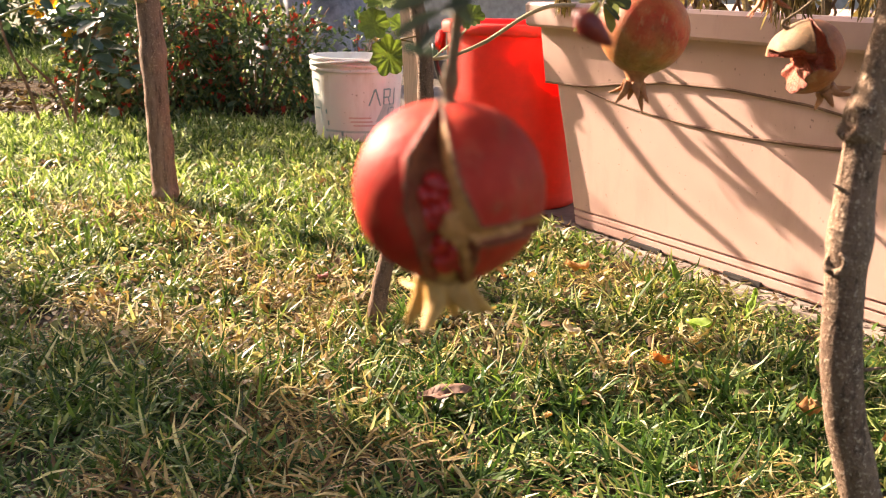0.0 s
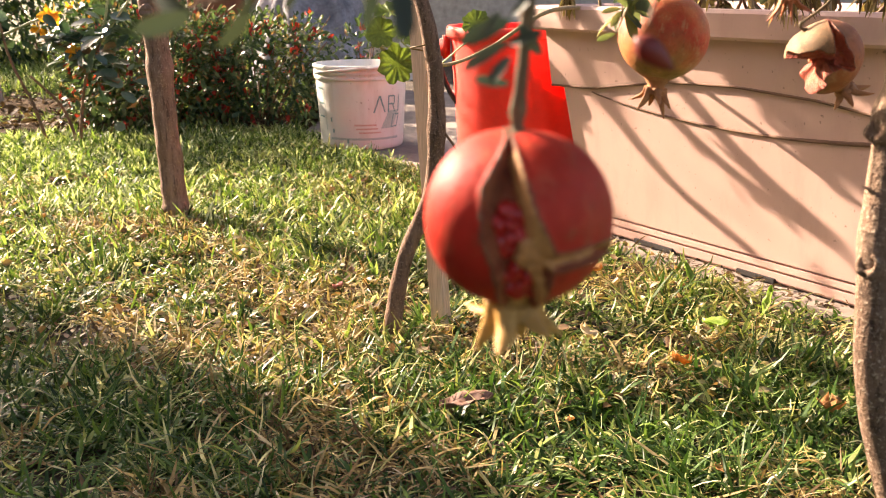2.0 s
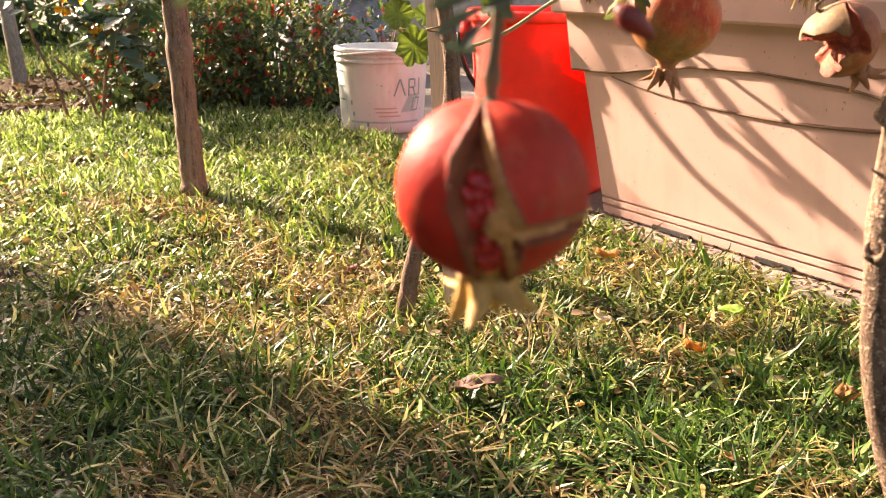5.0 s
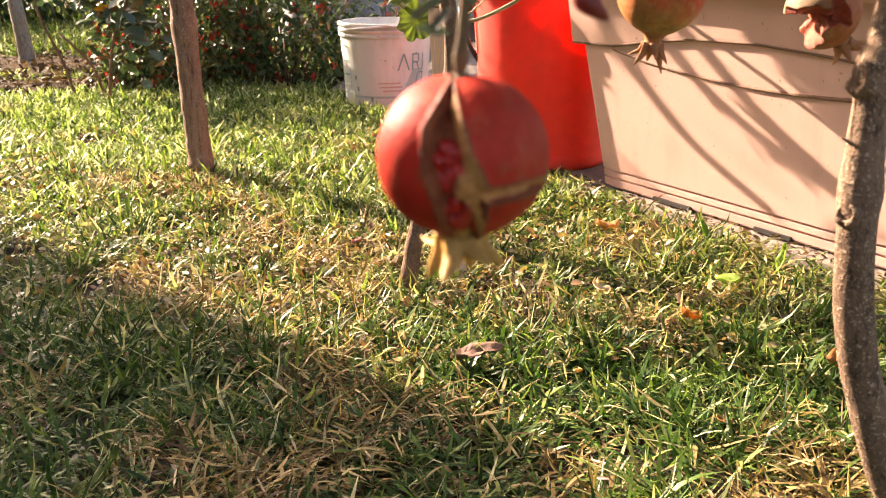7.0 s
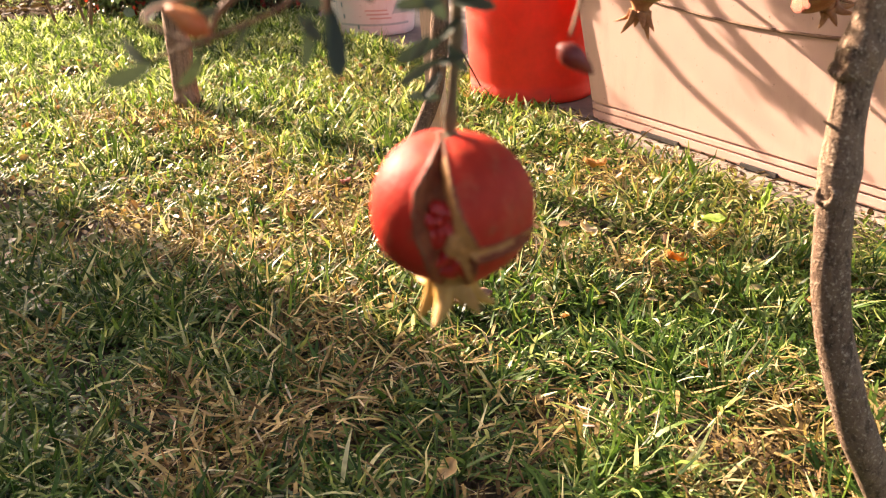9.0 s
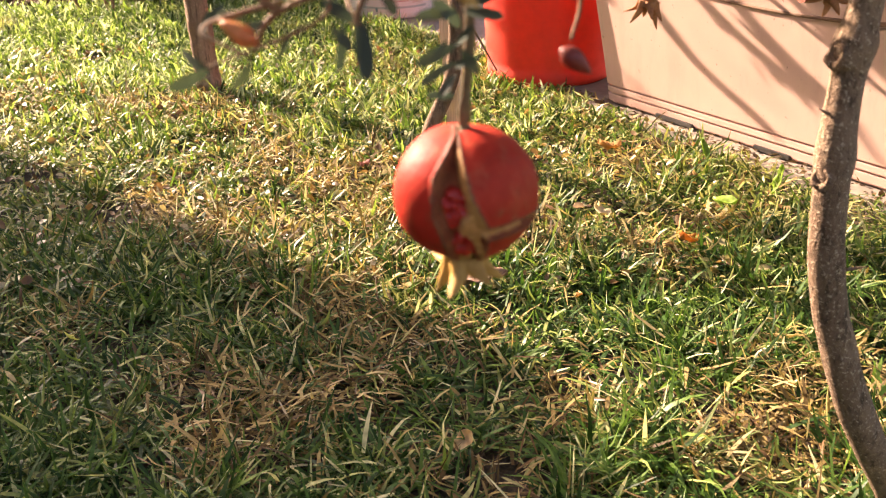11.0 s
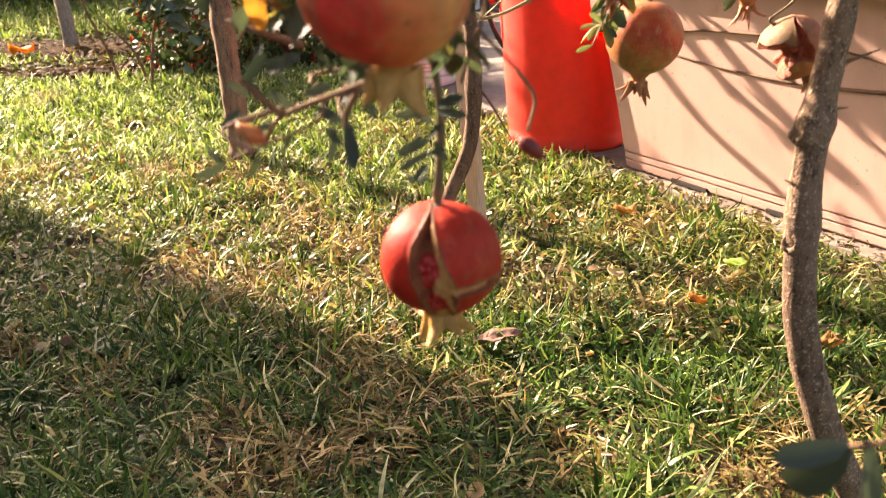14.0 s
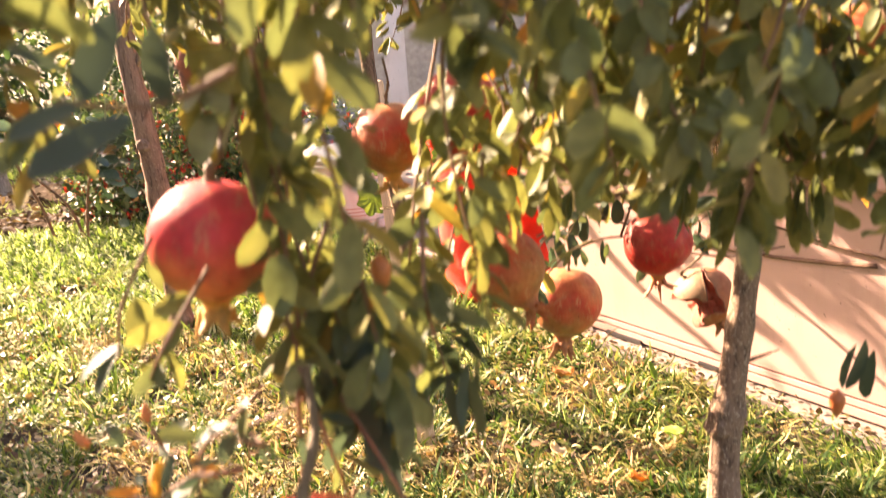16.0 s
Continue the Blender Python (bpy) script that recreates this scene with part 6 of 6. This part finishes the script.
for c, fc, r in (((-0.075, 1.6, 0.435), (0.1, -1, 0.35), 0.024), ((-0.047, 1.6, 0.382), (-0.3, -1, 0.2), 0.030), ((-0.03, 1.62, 0.43), (0.5, -0.6, 0.6), 0.022), ((0.09, 1.62, 0.45), (-0.2, -0.8, 0.6), 0.022),
                 ((-0.06, 1.63, 0.47), (0, -0.5, 1), 0.03)):
    bm = bmesh.new()
    round_leaf(bm, V(c) - GO + V((0.012, 0, 0)), fc, r * 1.18)
    part("leaf", bm, M_ger, ger)
    bm = bmesh.new()
    tube(bm, smooth_path([V(c) - GO, V(c) - GO + V((0.01, 0.03, -0.02)), V((0.04, 1.67, 0.375)) - GO], 3), 0.0014, 0.0016, 5)
    part("leaf_stalk", bm, M_stem, ger)

# ---------------------------------------------------------------- fallen leaves
def fallen(at, size, turn, curl, label, material, broad=0.36, flatly=None):
    bm = bmesh.new()
    n, m = 9, 5
    g = []
    for i in range(n):
        s = i / (n - 1)
        w = math.sin(math.pi * min(1, s * 0.95 + 0.04)) ** 0.7 * broad * size
        row = []
        for j in range(m):
            t = (j / (m - 1) - 0.5) * 2
            row.append(bm.verts.new(((s - 0.5) * size, t * w, curl * size * (t * t * 0.5 + (s - 0.5) ** 2 * 1.2) + (0.10 + 0.3 * curl) * size * noise.noise(V((s * 3.2, t * 2, at[0] * 9 + at[1] * 7))))))
        g.append(row)
    for q, w in zip(g, g[1:]):
        for j in range(m - 1):
            bm.faces.new((q[j], w[j], w[j + 1], q[j + 1]))
    ob = link("fallen_leaf", bm, material)
    ob.matrix_world = pose(*at, *(flatly or (rng.uniform(-20, 20), rng.uniform(-25, 25))), turn)
    sol = ob.modifiers.new("thickness", "SOLIDIFY")
    sol.thickness = 0.0006
    return tagged(ob, label, "leaf", "fallen leaves on the lawn")


M_orangeleaf = leafy("orange_leaf_skin", [(0.0, (0.52, 0.22, 0.05)), (1.0, (0.58, 0.28, 0.08))], 0.65, 0.40, 0.2)
M_petal = simple("faded_petal", (0.28, 0.09, 0.07), (0.42, 0.17, 0.13), 80, 0.7)
M_purple = simple("purple_leaf", (0.10, 0.045, 0.03), (0.22, 0.12, 0.075), 60, 0.6)
fallen((0.057, 0.985, 0.037), 0.066, 8, 0.16, "curled purple-brown leaf lying on grass", M_purple, 0.2, (12, -6))
fallen((0.345, 1.105, 0.034), 0.040, 40, 0.35, "crumpled orange leaf lying on grass", M_orangeleaf)
fallen((0.482, 0.955, 0.036), 0.044, 70, 0.4, "pale tan crumpled leaf on grass", M_dead)
fallen((0.295, 1.50, 0.038), 0.042, 10, 0.4, "yellow-tan dead leaf on grass", M_dead)
fallen((0.24, 1.20, 0.036), 0.036, 110, 0.4, "yellow-tan dead leaf on grass", M_dead)
fallen((-0.136, 1.457, 0.026), 0.018, 20, 0.6, "small dull red fallen petal on grass", M_petal)
fallen((0.54, 0.86, 0.036), 0.042, 140, 0.4, "pale tan crumpled leaf on grass", M_dead)
M_broad = leafy("broad_blade", [(0.0, (0.20, 0.30, 0.035)), (1.0, (0.26, 0.36, 0.05))], 0.45, 0.40, 0.3)
for at, size, turn, flatly in (((0.433, 1.232, 0.040), 0.046, -48, (14, -8)), ((0.533, 1.300, 0.048), 0.050, 20, (0, -72)), ((0.15, 1.02, 0.036), 0.030, 75, (10, -20)), ((0.46, 1.48, 0.04), 0.04, 100, (5, -45))):
    fallen(at, size, turn, 0.15, "broad bright green blade standing out of lawn", M_broad, 0.15, flatly)
for k in range(18):
    x, y = rng.uniform(-0.9, 0.6), rng.uniform(0.6, 2.3)
    if not on_patio(np.array([x]), np.array([y]))[0]:
        fallen((x, y, 0.024), rng.uniform(0.012, 0.026), rng.uniform(0, 360), 0.35, "small dead leaf lying on grass", M_dead)

# broad-leaved weeds in the lawn
M_weed = leafy("weed_leaf", [(0.0, (0.07, 0.12, 0.03)), (0.7, (0.16, 0.22, 0.05)), (1.0, (0.30, 0.34, 0.12))], 0.32, 0.4, 0.5)
for c, m, size in (((-0.958, 2.03), 15, 0.075), ((-1.06, 2.12), 14, 0.07), ((-0.86, 2.14), 11, 0.06), ((-0.78, 2.32), 10, 0.06), ((-1.2, 2.35), 12, 0.07), ((0.28, 1.28), 6, 0.03), ((0.42, 1.05), 6, 0.03), ((0.05, 1.60), 6, 0.035), ((-0.40, 0.62), 5, 0.035), ((0.16, 0.70), 5, 0.03)):
    rows = []
    for k in range(m):
        w = 2.4 * k + rng.normal(0, 0.2)
        o = V((math.cos(w), math.sin(w), rng.uniform(0.15, 0.8)))
        L = size * rng.uniform(0.6, 1.1)
        rows.append((V((o.x, o.y, 0)) * 0.006 + V((0, 0, 0.006)), o, V(rng.normal(0, 0.3, 3)) + V((0, 0, 1)), L, L * rng.uniform(0.32, 0.45), rng.uniform(0.1, 0.5)))
    weed = thing("weed", (*c, 0.0), "broad-leaved weed growing in the lawn", "weed", "weeds in the lawn")
    leaf_mesh("rosette", rows, M_weed, weed)
fallen((-1.91, 3.70, 0.045), 0.10, 30, 0.5, "fallen orange flower head on the soil bed", M_orange, 0.4)

# ---------------------------------------------------------------- far garden
bm = bmesh.new()
box(bm, (-1.25, 6.4, -0.1), (5.0, 6.6, 3.2))
tagged(link("wall_back", bm, M_wall, False), "pale grey rendered house wall behind the patio", "wall", kind="structure")
# unseen wall left of the view, added only to cast shade on the lawn
bm = bmesh.new()
box(bm, (-0.1, -0.1, -0.1), (6.2, 0.1, 2.50))
side = link("shade_wall", bm, M_wall, False)
side.matrix_world = Matrix.Translation((-3.80, 3.87, 0)) @ Matrix.Rotation(math.atan2(-0.95, 0.3), 4, "Z")
tagged(side, "unseen rendered wall added to shade the lawn", "wall", kind="structure")


def pot(at, r, h, label):
    ob = thing("flower_pot", at, label, "pot")
    bm = bmesh.new()
    lathe(bm, [(0, 0), (r * 0.68, 0), (r * 0.72, 0.01), (r * 0.95, h * 0.82), (r * 1.04, h * 0.83), (r * 1.06, h * 0.99), (r * 1.0, h), (r * 0.92, h * 0.99), (r * 0.85, h * 0.8), (0, h * 0.8)], 40)
    part("body", bm, M_terra, ob)
    return ob


pot((-0.93, 4.35, 0.0), 0.14, 0.62, "tall dark terracotta pot behind the shrubs")
cloth = thing("covered_chair", (-0.55, 4.75, 0.0), "grey cloth draped over a garden chair", "chair cover")
bm = bmesh.new()
lathe(bm, [(0.30 + 0.02, 0.0), (0.27, 0.2), (0.24, 0.42), (0.20, 0.5), (0.17, 0.75), (0.10, 0.80), (0.0, 0.81)], 56)
for v in bm.verts:
    a = math.atan2(v.co.y, v.co.x)
    k = 1 + 0.10 * math.sin(7 * a + v.co.z * 4) + 0.05 * math.sin(13 * a)
    v.co.x *= k
    v.co.y *= k
part("cover", bm, M_cloth, cloth)
post = thing("white_post", (-0.06, 5.3, 0.0), "white painted post by the house wall", "post")
bm = bmesh.new()
box(bm, (-0.06, -0.05, 0), (0.06, 0.05, 2.6), 0.006)
part("shaft", bm, M_white, post, smooth=False)

ORG4 = V((-1.845, 4.05, 0))
tree4 = thing("garden_tree", ORG4, "slender grey-barked tree by the flower bed", "tree")
limb("trunk", [(-1.845, 4.05, -0.03), (-1.86, 4.05, 0.2), (-1.885, 4.06, 0.45), (-1.93, 4.08, 0.8), (-1.96, 4.1, 1.3)], 0.034, 0.026, tree4, ORG4, M_barkp, 14, [(0, 0.012, 0.05)], 0.12)
limb("branch", [(-1.89, 4.06, 0.5), (-1.75, 4.1, 0.72), (-1.6, 4.15, 0.95)], 0.012, 0.006, tree4, ORG4, M_barkp)
limb("branch", [(-1.885, 4.06, 0.45), (-2.1, 4.0, 0.7), (-2.3, 4.0, 1.0)], 0.012, 0.006, tree4, ORG4, M_barkp)
rows = []
for k in range(700):
    q = V((-1.95, 4.1, 1.05)) + V(rng.normal(0, 0.33, 3))
    q.z = max(q.z, 0.62 + 0.2 * rng.random())
    rows.append((q - ORG4, rng.normal(0, 1, 3), (0.2, 0, 1), 0.06, 0.03, 0.2))
leaf_mesh("foliage", rows, M_hedge, tree4)
BF = "low garden shrub at the back of lawn"
shrub("garden_shrub", (-2.6, 6.6, 0), (0.9, 0.6, 1.1), 2600, 0.07, M_hedge, BF)
shrub("garden_shrub", (-4.2, 7.0, 0), (1.1, 0.7, 1.4), 2600, 0.08, M_hedge, BF)
# mostly out of view; added so its shadow dims the far lawn and bed
shrub("garden_shrub", (-3.3, 6.1, 0), (0.9, 0.6, 1.4), 3200, 0.07, M_hedge, "tall shrub, mostly unseen, added to shade the far lawn")
shrub("garden_shrub", (-1.7, 6.0, 0), (0.5, 0.4, 0.8), 1500, 0.06, M_hedge, BF)
shrub("orange_flowers", (-1.55, 4.45, 0), (0.16, 0.16, 0.52), 260, 0.05, M_hedge, "small plant with orange blossoms", 120, M_orange, 5, 0.2, "flower")
shrub("flowering_shrub", (-0.25, 4.0, 0), (0.14, 0.2, 0.40), 400, 0.03, M_bush, "low shrub behind the white pail", 40, M_redfl, 5)
# bare beds of rough soil with leaf litter
for bx, by, rx, ry in BEDS:
    bm = bmesh.new()
    n, ring0 = 44, None
    mid = bm.verts.new((bx, by, 0.03))
    for k in range(1, 15):
        q = k / 14
        ring1 = []
        for j in range(n):
            a = 2 * math.pi * j / n
            x, y = bx + rx * q * math.cos(a), by + ry * q * math.sin(a)
            ring1.append(bm.verts.new((x, y, 0.022 * (1 - q ** 4) - 0.012 * q ** 6 + 0.016 * (1 - q ** 3) * noise.noise(V((x * 14, y * 14, 1))) + 0.008 * (1 - q ** 3) * noise.noise(V((x * 45, y * 45, 2))))))
        for j in range(n):
            if ring0:
                bm.faces.new((ring0[j], ring1[j], ring1[(j + 1) % n], ring0[(j + 1) % n]))
            else:
                bm.faces.new((mid, ring1[j], ring1[(j + 1) % n]))
        ring0 = ring1
    tagged(link("flower_bed", bm, M_mulch), "bare brown soil bed with leaf litter", "soil", kind="structure")
rows = []
for bx, by, rx, ry in BEDS:
    for k in range(420):
        a, q = rng.uniform(0, 6.28), math.sqrt(rng.random())
        w = rng.normal(0, 1, 3)
        w[2] *= 0.25
        rows.append(((bx + rx * q * math.cos(a), by + ry * q * math.sin(a), 0.03 + 0.012 * rng.random()), w, V(rng.normal(0, 0.4, 3)) + V((0, 0, 1)), rng.uniform(0.02, 0.05), rng.uniform(0.008, 0.02), rng.uniform(-0.3, 0.4)))
for k in range(420):
    y = rng.uniform(0.75, 2.3)
    x = float(np.interp(y, [e[1] for e in EDGE], [e[0] for e in EDGE])) + abs(rng.normal(0.0, 0.03))
    w = rng.normal(0, 1, 3)
    w[2] *= 0.2
    L = rng.uniform(0.005, 0.016)
    rows.append(((x, y, 0.017 + 0.004 * rng.random()), w, V(rng.normal(0, 0.4, 3)) + V((0, 0, 1)), L, L * rng.uniform(0.3, 0.9), rng.uniform(-0.3, 0.5)))
tagged(leaf_mesh("leaf_litter", rows, M_litter), "dry brown leaf litter on the bed", "leaf litter", kind="stuff")
